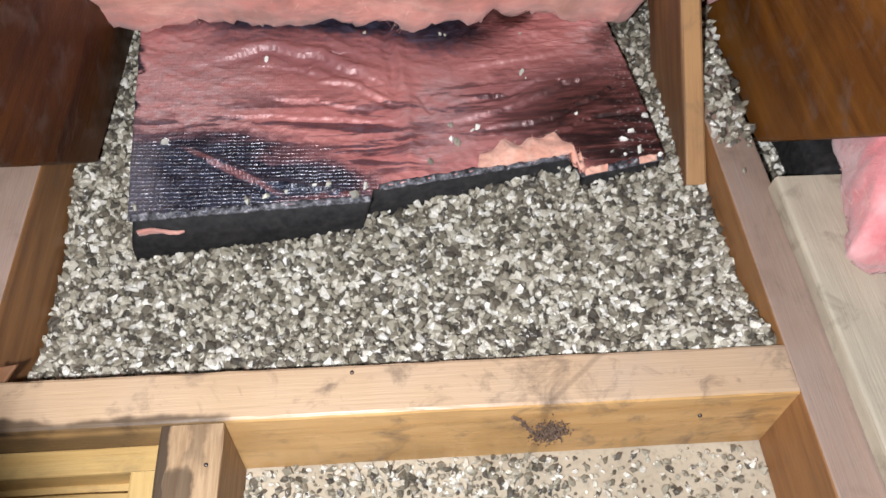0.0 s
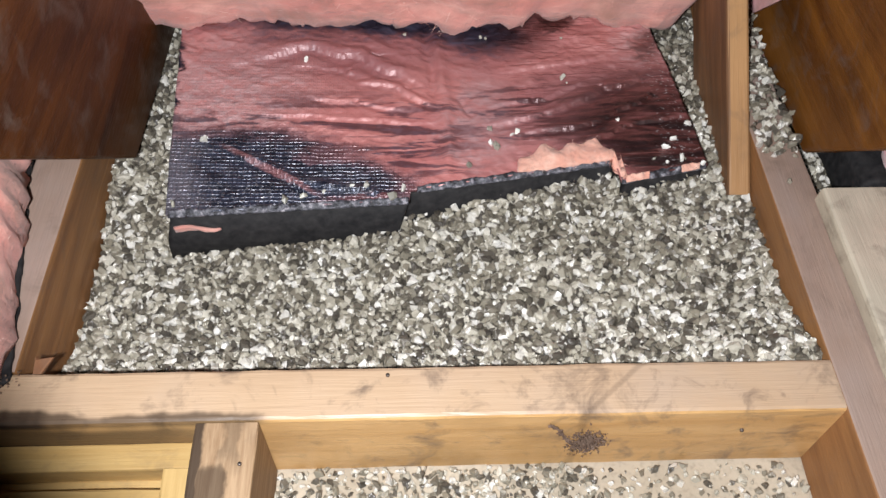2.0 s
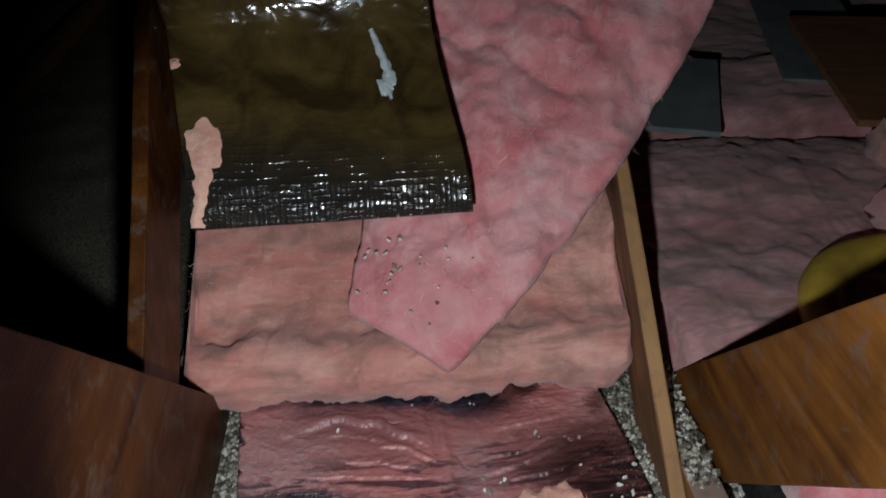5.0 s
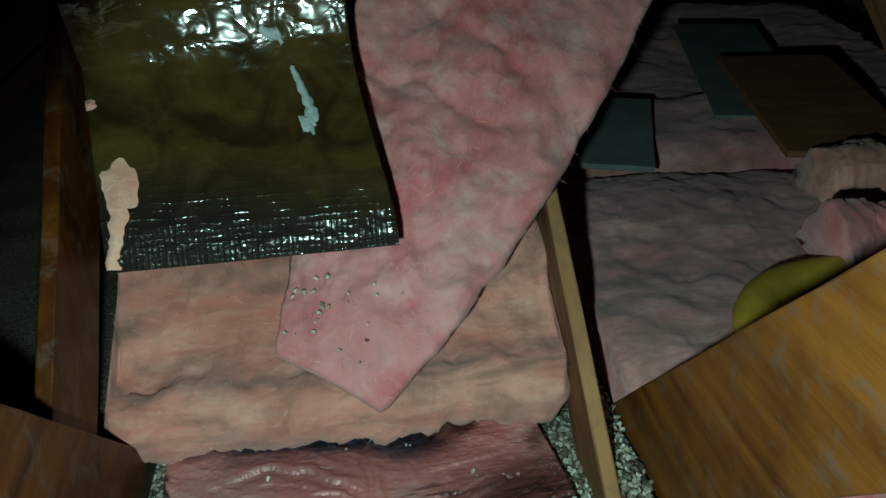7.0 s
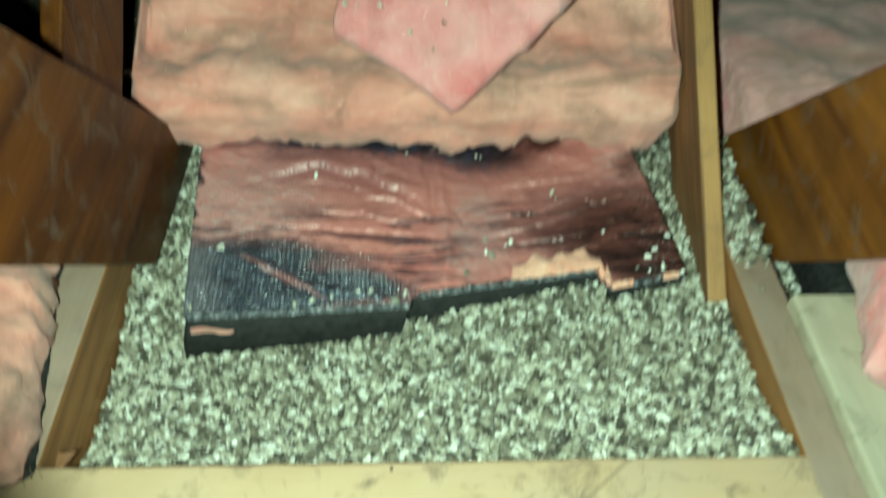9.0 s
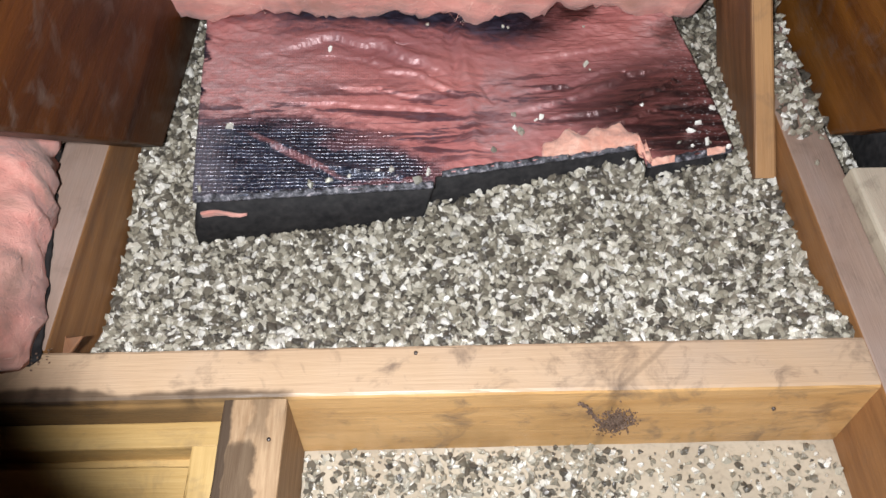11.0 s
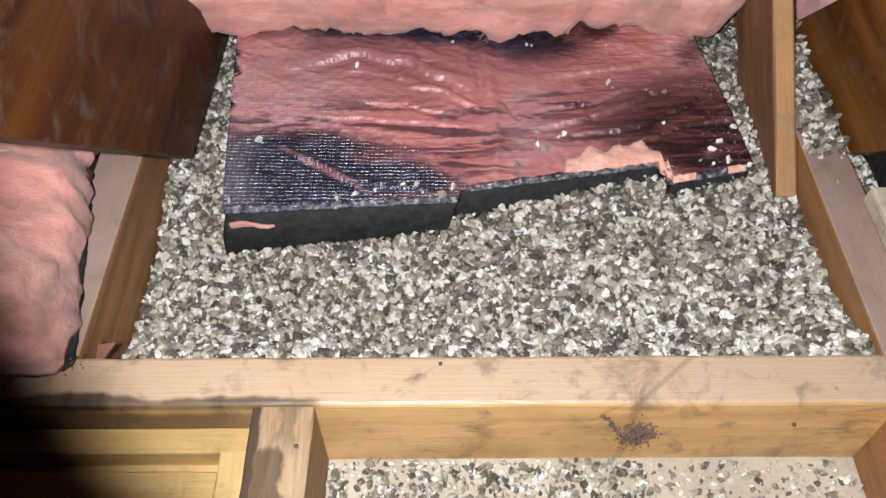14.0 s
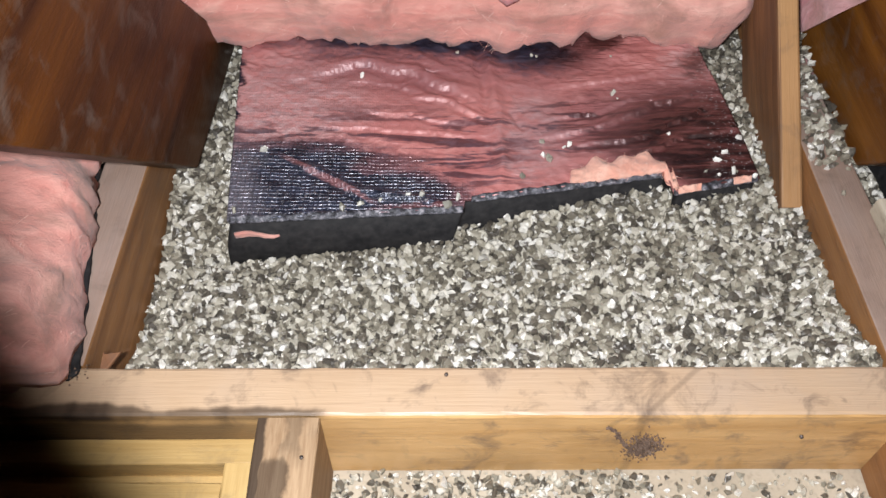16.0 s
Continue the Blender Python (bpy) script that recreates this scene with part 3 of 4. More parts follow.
a = radians(37)
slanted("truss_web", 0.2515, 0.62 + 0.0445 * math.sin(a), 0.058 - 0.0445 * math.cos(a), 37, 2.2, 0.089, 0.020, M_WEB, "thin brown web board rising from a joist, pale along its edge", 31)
a = radians(43)
slanted("truss_web", -0.321, 0.62 + 0.070 * math.sin(a), 0.195 - 0.070 * math.cos(a), 43, 2.0, 0.140, 0.018, M_BRACE_DIM, "brown web board beside the foil-faced batt, darkened for the beam's dim rim", 32)
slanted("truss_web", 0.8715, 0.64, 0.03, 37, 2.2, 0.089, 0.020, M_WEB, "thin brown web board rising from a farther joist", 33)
slanted("diagonal_brace", -0.295, 0.775, 0.05, 47, 1.9, 0.143, 0.030, M_BRACE_DIM, "wide varnished-looking brown brace with knots, darkened for the beam's dim rim", 41, False, 0.150)
slanted("diagonal_brace", 0.317, 0.735, 0.088, 48, 1.9, 0.140, 0.030, M_BRACE_PALE, "wide orange-brown brace standing in loose fill", 42, False, 0.126)

# ---- batts ----
def batt(name, label, category="insulation batt"):
    return tagged(holder(name), label, category)


main = loft("insulation_batt", [(0.822, 0.082), (0.805, 0.115), (0.808, 0.150), (0.835, 0.168), (0.872, 0.163), (0.905, 0.184), (0.95, 0.240),
            (1.02, 0.300), (1.15, 0.400), (1.35, 0.560), (1.42, 0.50), (1.22, 0.33), (1.06, 0.18), (0.98, 0.095)], -0.312, 0.240, 130, M_PINK, 0.014, 8, 1, edge=0.017)
tagged(main, "pink glass-wool batt folded across the joist bay", "insulation batt")


HATCH = Vector((-0.035, 0.04, 0.79))


def flap_top(u, v):
    L = [(-0.112, 0.860, 0.200), (-0.100, 0.90, 0.243), (-0.085, 0.96, 0.297), (-0.03, 1.08, 0.410), (0.03, 1.22, 0.53), (0.13, 1.38, 0.67), (0.25, 1.55, 0.82)]
    R = [(0.006, 0.796, 0.152), (0.085, 0.845, 0.202), (0.166, 0.91, 0.263), (0.26, 0.995, 0.335), (0.36, 1.10, 0.425), (0.48, 1.24, 0.545), (0.72, 1.48, 0.75)]
    p = pick(L, v).lerp(pick(R, v), u)
    tip = max(0.0, 1 - v * 6)
    p.z += 0.010 * math.sin(math.pi * u) - 0.004 * tip
    p.x -= 0.004 * math.sin(math.pi * u) * tip
    p += Vector((0.004, -0.003, -0.003)) * (noise.noise(Vector((u * 3, v * 16, 2))) + 0.3 * noise.noise(Vector((u * 5, v * 40, 5)))) * min(1.0, 0.25 + v * 4)
    return p + (HATCH - p) * (0.012 + 0.036 * min(1, v * 4) * (0.3 + 0.7 * u))


def wool(p, u, v):
    fold = max(0.0, 1 - 4 * abs(noise.noise(Vector((p.x * 9 + p.y * 4, p.y * 3 - p.x * 3, p.z * 4)))))
    calm = 0.25 + 0.75 * min(1.0, v * 4)
    return calm * (0.018 * noise.noise(p * 8) + 0.009 * noise.noise(p * 20) + 0.005 * noise.noise(p * 45) + 0.002 * noise.noise(p * 130) - 0.010 * fold * fold)


flap = slab("draped_insulation_batt", flap_top, 0.022, 80, 160, M_PINK_FLAP, shape=wool, rim=0.3)
tagged(flap, "rose-pink glass-wool batt draped up the slope, unfaced", "insulation batt")

# batt with a torn, crumpled film facing, lying on the loose fill
faced = batt("faced_batt", "pink batt with a crumpled pink and black film facing on loose fill")


def faced_front(x):
    if x < -0.036:
        return 0.594 + (x + 0.237) * 0.06
    if x < 0.143:
        return 0.617 + (x + 0.036) * 0.17
    return 0.625 + (x - 0.143) * 0.22


def faced_top(u, v):
    x = -0.237 + u * (0.224 + 0.237)
    ys = 0.598 + 0.10 * (x + 0.237)
    y = ys + (0.87 - ys) * v + (faced_front(x) - ys) * (1 - min(1, v * 7))
    xs = x + (-0.024 * (1 - u) - 0.030 * u) * v
    return Vector((xs, y, 0.073 + 0.012 * v))


def ridge(x, y, z):
    return max(0.0, 1 - 3.4 * abs(noise.noise(Vector((x, y, z))))) ** 1.6


def crease(p, line, width, height, lee=0.0):
    """The height at p of a fold that runs along a line of points, with a hollow on its near side."""
    h = 0.0
    q = Vector((p.x, p.y))
    for k in range(len(line) - 1):
        a, c = Vector(line[k]), Vector(line[k + 1])
        d = c - a
        f = min(max((q - a).dot(d) / d.length_squared, 0.0), 1.0)
        near = a + d * f
        run = (k + f) / (len(line) - 1)
        fade = min(1.0, 5 * run + 0.1, 5 * (1 - run) + 0.1)
        r = (q - near).length
        side = -1 if q.y < near.y else 1
        r2 = abs(side * r + 1.6 * width)
        h = max(h, fade * height * math.exp(-(r / width) ** 2), key=abs)
        if lee:
            h = max(h, -fade * lee * math.exp(-(r2 / width) ** 2), key=abs)
    return h


FOLDS = (
    (((-0.196, 0.664), (-0.160, 0.647), (-0.134, 0.632), (-0.113, 0.612)), 0.0032, 0.0060, 0.003),
    (((-0.134, 0.632), (-0.105, 0.627), (-0.080, 0.618), (-0.045, 0.606)), 0.0030, 0.0045, 0.002),
    (((-0.20, 0.772), (-0.1335, 0.794), (-0.083, 0.780), (-0.0557, 0.7585), (-0.018, 0.742)), 0.0065, 0.0085, 0.005),
    (((-0.15, 0.765), (-0.10, 0.762), (-0.07, 0.748)), 0.0040, 0.0016, 0.003),
    (((-0.085, 0.742), (-0.045, 0.737), (-0.010, 0.712)), 0.0035, 0.0045, 0.003),
    (((-0.140, 0.728), (-0.09, 0.722), (-0.03, 0.708)), 0.0030, 0.0014, 0.003),
    (((-0.19, 0.705), (-0.12, 0.702), (-0.06, 0.695), (-0.01, 0.69)), 0.0030, 0.0012, 0.003),
    (((-0.010, 0.832), (-0.008, 0.77), (0.001, 0.702), (-0.003, 0.66), (-0.006, 0.622)), 0.0060, 0.0060, 0.0),
    (((-0.022, 0.835), (-0.018, 0.77), (-0.012, 0.72)), 0.0050, -0.0060, 0.0),
    (((0.007, 0.726), (0.015, 0.713), (0.024, 0.700)), 0.0025, -0.0050, 0.0),
    (((0.030, 0.690), (0.09, 0.705), (0.15, 0.735), (0.19, 0.748)), 0.0040, 0.0045, 0.004),
    (((0.035, 0.715), (0.08, 0.722), (0.13, 0.742)), 0.0030, 0.0018, 0.004),
    (((0.05, 0.675), (0.11, 0.688), (0.17, 0.715), (0.205, 0.738)), 0.0030, 0.0035, 0.003),
    (((0.10, 0.665), (0.15, 0.685), (0.21, 0.70)), 0.0030, 0.0035, 0.003),
    (((0.04, 0.76), (0.09, 0.765), (0.15, 0.778)), 0.0050, 0.0030, 0.002),
)


def crumple(p, u, v):
    warp = 0.012 * noise.noise(p * 11)
    x, y = p.x + warp, p.y + warp
    w = min(1, 0.15 + 1.6 * v) * min(1, v * 10)
    fold = 0.5 + 0.9 * noise.noise(Vector((x * 7, y * 9, 5.0)))
    h = 0.0018 * ridge(x * 3.5, y * 13 + x * 5, 0) * w
    h += 0.0016 * ridge(x * 5 + 3, y * 24 + x * 11, 3.0) * w * max(0, fold)
    h += 0.0012 * ridge(x * 14, y * 40 + x * 10, 7.0) * w * max(0, fold)
    h += 0.0005 * ridge(x * 40, y * 90 + x * 40, 11.0) * w
    h += 0.005 * noise.noise(p * 5) * min(1, v * 5)
    q = Vector((p.x + 0.006 * noise.noise(p * 28), p.y + 0.006 * noise.noise(p * 31 + Vector((4, 0, 0))), 0))
    for line, width, height, lee in FOLDS:
        reach = 4 * width
        if min(a[0] for a in line) - reach < q.x < max(a[0] for a in line) + reach and min(a[1] for a in line) - reach < q.y < max(a[1] for a in line) + reach:
            h += 0.48 * crease(q, line, width, height, lee)
    return h + 0.0007 * noise.noise(p * 160)


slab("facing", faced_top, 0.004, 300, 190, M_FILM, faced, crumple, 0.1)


def faced_body(u, v):
    p = faced_top(0.004 + 0.992 * u, 0.012 + 0.98 * v)
    return p - Vector((0, 0, 0.004))


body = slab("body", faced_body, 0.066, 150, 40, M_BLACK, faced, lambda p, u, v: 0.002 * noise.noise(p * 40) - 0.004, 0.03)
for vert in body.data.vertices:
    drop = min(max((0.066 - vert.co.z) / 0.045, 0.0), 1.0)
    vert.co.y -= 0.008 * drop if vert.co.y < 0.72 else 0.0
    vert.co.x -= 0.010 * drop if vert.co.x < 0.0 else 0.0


def torn_top(u, v):
    x = 0.058 + u * 0.090
    y0 = faced_front(x) + 0.001
    d = 0.004 + 0.026 * math.sin(math.pi * min(1, u * 0.75 + 0.14)) * (0.8 + 0.7 * noise.noise(Vector((u * 6, 2, 0))))
    return Vector((x, y0 + d * v, 0.0765 + 0.002 * math.sin(math.pi * v)))


torn = slab("torn_patch", torn_top, 0.006, 50, 18, M_ORANGE, faced, lambda p, u, v: 0.0022 * noise.noise(p * 90) + 0.001 * noise.noise(p * 220), 0.3)
torn["label"] = "bare pink wool where the film is torn"


def corner_tear(u, v):
    x = -0.232 + 0.036 * u
    return Vector((x, faced_front(x) - 0.0055, 0.054 + 0.006 * v * (1 - 0.8 * u) + 0.002 * math.sin(5 * u)))


slab("torn_patch", corner_tear, 0.003, 30, 6, M_PINK, faced, lambda p, u, v: 0.002 * noise.noise(p * 150), 0.3)["label"] = "bare pink wool where the film is torn"


def hem(x0, x1, depth, lift, seed):
    """A frayed strip along part of the cut front edge."""
    def top(u, v):
        x = x0 + (x1 - x0) * u
        rag = max(0.0, 0.5 + noise.noise(Vector((x * 90, seed, 0))) + 0.5 * noise.noise(Vector((x * 260, seed, 3))))
        return Vector((x, faced_front(x) - 0.003 + (0.003 + depth * rag) * v, lift - 0.003 + 0.003 * v))
    return top


for x0, x1, depth, lift, seed, mat, lab in ((-0.235, -0.038, 0.003, 0.0745, 1, M_FRAY, "frayed grey film edge"), (-0.030, 0.140, 0.003, 0.0745, 2, M_FRAY, "frayed grey film edge"),
                                            (0.146, 0.222, 0.004, 0.0745, 3, M_FRAY, "frayed grey film edge"), (0.150, 0.170, 0.003, 0.0756, 4, M_ORANGE, "frayed pink wool along the cut edge"),
                                            (0.200, 0.216, 0.003, 0.0756, 6, M_ORANGE, "frayed pink wool along the cut edge")):
    strip = slab("frayed_hem", hem(x0, x1, depth, lift, seed), 0.002, 160, 4, mat, faced, lambda p, u, v: 0.0015 * noise.noise(p * 200), 0.3)
    strip["label"] = lab

# second faced batt, on the slope
upper = batt("foil_faced_batt", "pink batt with dark brown glossy crinkled facing up the slope")


def upper_top(u, v):
    prof = [(0.950, 0.274), (0.955, 0.292), (0.972, 0.318), (0.998, 0.341), (1.035, 0.366), (1.075, 0.396), (1.112, 0.427), (1.140, 0.458), (1.158, 0.495), (1.169, 0.540), (1.175, 0.60)]
    y, z = pick(prof, v)
    a = Vector((-0.308 - 0.17 * (y - 0.95), y, z))
    c = Vector((0.051 - 0.19 * (y - 0.95), y + 0.005, z + 0.004))
    p = a.lerp(c, u)
    p.y -= 0.055 * (1 - u) ** 2 * min(max((v - 0.75) / 0.2, 0.0), 1.0)
    return p + (HATCH - p) * 0.115


def crinkle(p, u, v):
    r = ridge(p.x * 12, p.y * 14, p.z * 14) + 0.7 * ridge(p.x * 30, p.y * 22, p.z * 20 + p.x * 9)
    return 0.0016 * r + 0.004 * noise.noise(p * 6) + 0.0006 * noise.noise(p * 70)


slab("facing", upper_top, 0.003, 120, 110, M_FILM2, upper, crinkle, 0.1)


def upper_body(u, v):
    p = upper_top(0.01 + 0.98 * u, 0.02 + 0.96 * v)
    return p + Vector((0, 0.005, -0.005))


slab("body", upper_body, 0.05, 60, 50, M_BLACK, upper, None, 0.1)


def patch_on(top, cu, cv, su, sv, seed, lift):
    """A ragged patch that follows a sheet: a fan of points round (cu, cv) in its own coordinates."""
    verts, faces = [], []
    n, rings = 30, 4
    for k in range(rings + 1):
        for j in range(n):
            a = 2 * math.pi * j / n
            r = (k / rings) * (0.85 + 0.4 * noise.noise(Vector((math.cos(a) * 1.3, math.sin(a) * 1.7, seed))))
            p = top(min(max(cu + su * r * math.cos(a), 0), 1), min(max(cv + sv * r * math.sin(a), 0), 1))
            verts.append(p + Vector((0, -0.7, 0.7)) * (lift + 0.004 * (1 - k / rings) + 0.002 * noise.noise(p * 120)))
    for k in range(rings):
        for j in range(n):
            faces.append((k * n + j, k * n + (j + 1) % n, (k + 1) * n + (j + 1) % n, (k + 1) * n + j))
    return verts, faces


def stroke_on(top, line, seed, lift):
    """A ragged ribbon that follows a sheet along points (u, v, half width)."""
    verts, faces = [], []
    n = 10 * (len(line) - 1)
    for i in range(n + 1):
        a = pick(line, max(0.0, i / n - 0.02))
        c = pick(line, min(1.0, i / n + 0.02))
        q = pick(line, i / n)
        d = Vector((c.x - a.x, c.y - a.y))
        side = Vector((-d.y, d.x)).normalized()
        for j in range(7):
            f = j / 3 - 1
            w = q.z * (1.0 + 0.4 * noise.noise(Vector((i * 0.28, (1 if f > 0 else -1) * 3, seed))))
            uv = (min(max(q.x + side.x * w * f, 0), 1), min(max(q.y + side.y * w * f * 1.2, 0), 1))
            p = top(*uv)
            verts.append(p + Vector((0, -0.7, 0.7)) * (lift + 0.003 * (1 - f * f) + 0.001 * noise.noise(p * 150)))
    for i in range(n):
        for j in range(6):
            faces.append((i * 7 + j, i * 7 + j + 1, i * 7 + j + 8, i * 7 + j + 7))
    return verts, faces


TEAR = "orange-pink wool bursting from a tear"
mesh_object("torn_patch", *patch_on(upper_top, 0.085, 0.37, 0.080, 0.085, 3, 0.006), M_ORANGE, upper, label=TEAR)
mesh_object("torn_patch", *stroke_on(upper_top, [(0.085, 0.36, 0.045), (0.062, 0.24, 0.030), (0.045, 0.15, 0.020), (0.022, 0.08, 0.020), (0.018, 0.01, 0.030)], 5, 0.005), M_ORANGE, upper, label=TEAR)
mesh_object("torn_patch", *patch_on(upper_top, 0.015, 0.62, 0.030, 0.020, 6, 0.005), M_ORANGE, upper, label="pale wool tuft at the film's edge")
mesh_object("residue", *stroke_on(upper_top, [(0.765, 0.70, 0.010), (0.780, 0.64, 0.014), (0.795, 0.575, 0.018), (0.800, 0.535, 0.024), (0.780, 0.510, 0.020), (0.750, 0.505, 0.022)], 7, 0.004), M_PALE, upper, label="pale blue residue")
mesh_object("residue", *stroke_on(upper_top, [(0.775, 0.52, 0.020), (0.785, 0.495, 0.012), (0.790, 0.47, 0.005)], 8, 0.004), M_PALE, upper, label="pale blue residue")
mesh_object("residue", *stroke_on(upper_top, [(0.670, 0.83, 0.010), (0.695, 0.81, 0.016), (0.730, 0.81, 0.012), (0.745, 0.775, 0.008)], 9, 0.004), M_PALE, upper, label="pale blue residue")

# right-hand bay
side = loft("insulation_batt", [(0.80, 0.06), (0.775, 0.10), (0.80, 0.145), (0.90, 0.165), (1.05, 0.150), (1.2, 0.165), (1.38, 0.15), (1.42, 0.08), (1.1, 0.03)],
            0.302, 0.868, 90, M_PINK_DUSTY, 0.014, 5, 3)
tagged(side, "dusty mauve glass-wool batt filling the next bay", "insulation batt")
side2 = loft("insulation_batt", [(1.40, 0.06), (1.43, 0.17), (1.6, 0.19), (1.9, 0.17), (2.3, 0.19), (2.6, 0.17), (2.6, 0.04), (1.9, 0.03)], 0.302, 1.48, 70, M_PINK_DUSTY, 0.016, 5, 4)
tagged(side2, "dusty mauve glass-wool batt farther along the bay", "insulation batt")
lump = loft("insulation_batt", [(0.338, 0.108), (0.322, 0.140), (0.335, 0.185), (0.42, 0.225), (0.6, 0.22), (0.83, 0.20), (0.85, 0.115), (0.6, 0.108)],
            0.482, 0.700, 40, M_PINK_FLAP, 0.012, 11, 5, axis="y", shear=-0.26)
for vert in lump.data.vertices:
    blunt = max(0.0, 1 - (vert.co.y - 0.475) / 0.07)
    vert.co.z -= (vert.co.z - 0.107) * 0.55 * blunt * blunt
tagged(lump, "pink glass-wool offcut lying on a pale board", "insulation batt")
left_lump = loft("insulation_batt", [(-0.331, 0.094), (-0.326, 0.116), (-0.341, 0.142), (-0.45, 0.165), (-0.7, 0.16), (-0.90, 0.14), (-0.905, 0.093), (-0.6, 0.091)],
                 0.418, 0.72, 50, M_PINK, 0.013, 13, 6, axis="y", shear=0.2)
tagged(left_lump, "salmon-pink glass-wool batt with black backing on a joist", "insulation batt")
cream = board("loose_board", 0.95, 0.30, 0.017, Matrix.Translation((0.444, -0.365, 0.0985)) @ pose(0, 0, 0, 0, 0, 90), M_CREAM, seed=51, seg=30, r=0.003)
tagged(cream, "pale weathered board lying across the next bay", "board")


def ring(name, c, R, r, m, label, squash=1.0):
    verts, faces = [], []
    n, k = 64, 14
    for i in range(n):
        a = 2 * math.pi * i / n
        for j in range(k):
            b_ = 2 * math.pi * j / k
            verts.append((c[0] + (R + r * math.cos(b_)) * math.cos(a), c[1] + (R + r * math.cos(b_)) * math.sin(a) * squash, c[2] + r * math.sin(b_) + 0.004 * math.sin(3 * a)))
    for i in range(n):
        for j in range(k):
            faces.append((i * k + j, ((i + 1) % n) * k + j, ((i + 1) % n) * k + (j + 1) % k, i * k + (j + 1) % k))
    return tagged(mesh_object(name, verts, faces, m), label, "hose")


ring("hose_coil", (0.665, 0.785, 0.168), 0.178, 0.030, M_YELLOW, "yellow plastic hose coil lying on dusty batts")
for at, rot, w, d, t, mat, lab, seed in (((0.452, 1.521, 0.201), -19, 0.15, 0.32, 0.012, M_GREY, "grey slate-like offcut lying on a batt", 61),
                                    ((0.84, 1.86, 0.212), -14, 0.21, 0.62, 0.010, M_GREY, "broken grey sheet lying on dusty batts", 62),
                                    ((0.825, 1.55, 0.226), -10, 0.25, 0.50, 0.014, M_FAR_BROWN, "brown board offcut lying on dusty batts", 63)):
    ob = board("offcut", w, d, t, Matrix.Translation(at) @ pose(0, 0, 0, 4, 0, rot), mat, seed=seed, seg=8, r=0.002)
    tagged(ob, lab, "offcut", "offcuts on the batts")


# ---- loose fill ----
def fill_level(x, y):
    f = min(max((x + 0.31) / 0.572, 0), 1)
    z = 0.013 + 0.044 * f + (0.004 + 0.022 * (1 - f)) * min(max((y - 0.58) / 0.12, 0), 1)
    z += 0.030 * math.exp(-((y - 0.441) / 0.045) ** 2) - 0.012 * max(0.0, 1 - (y - 0.441) / 0.007)
    z -= 0.007 * math.exp(-((y - 0.600 - 0.08 * max(0.0, x)) / 0.020) ** 2)
    return z + 0.004 * noise.noise(Vector((x * 14, y * 14, 0)))


def granules(name, spots, label, size=(0.0038, 0.0078), seed=0):
    """Small creased chips, each an island of its own. spots: centre points."""
    rng = np.random.default_rng(seed)
    g = (1 + 5 ** 0.5) / 2
    cube = np.array([(-1, g, 0), (1, g, 0), (-1, -g, 0), (1, -g, 0), (0, -1, g), (0, 1, g), (0, -1, -g), (0, 1, -g), (g, 0, -1), (g, 0, 1), (-g, 0, -1), (-g, 0, 1)], float)
    cube *= 0.56 / np.linalg.norm(cube[0])
    quads = np.array([(0, 11, 5), (0, 5, 1), (0, 1, 7), (0, 7, 10), (0, 10, 11), (1, 5, 9), (5, 11, 4), (11, 10, 2), (10, 7, 6), (7, 1, 8),
                      (3, 9, 4), (3, 4, 2), (3, 2, 6), (3, 6, 8), (3, 8, 9), (4, 9, 5), (2, 4, 11), (6, 2, 10), (8, 6, 7), (9, 8, 1)])
    n = len(spots)
    spots = np.array(spots, float)
    s = size[0] + (size[1] - size[0]) * rng.random((n, 1, 1)) ** 1.3 * 1.15
    s = s * np.stack([rng.uniform(0.9, 1.4, n), rng.uniform(0.7, 1.1, n), rng.uniform(0.5, 0.95, n)], 1)[:, None]
    v = cube[None] * s + rng.normal(0, 0.13, (n, 12, 3)) * s
    q = rng.normal(size=(n, 4))
    q /= np.linalg.norm(q, axis=1, keepdims=True)
    w, x, y, z = q.T
    R = np.stack([1 - 2 * (y * y + z * z), 2 * (x * y - z * w), 2 * (x * z + y * w), 2 * (x * y + z * w), 1 - 2 * (x * x + z * z), 2 * (y * z - x * w),
                  2 * (x * z - y * w), 2 * (y * z + x * w), 1 - 2 * (x * x + y * y)], 1).reshape(n, 3, 3)
    v = np.einsum("nij,nkj->nki", R, v) + spots[:, None]
    faces = (quads[None] + 12 * np.arange(n)[:, None, None]).reshape(-1, 3)
    ob = mesh_object(name, v.reshape(-1, 3), faces.tolist(), M_GRAIN, None, False)
    return tagged(ob, label, "loose fill", kind="stuff")


def strewn(x0, x1, y0, y1, step, level, seed, keep=1.0, lift=0.0):
    rng = random.Random(seed)
    out = []
    for i in range(int((x1 - x0) / step)):
        for j in range(int((y1 - y0) / step)):
            if rng.random() > keep:
                continue
            x, y = x0 + (i + rng.random()) * step, y0 + (j + rng.random()) * step
            out.append((x, y, level(x, y) + rng.uniform(-0.0025, 0.0035) + lift))
    return out


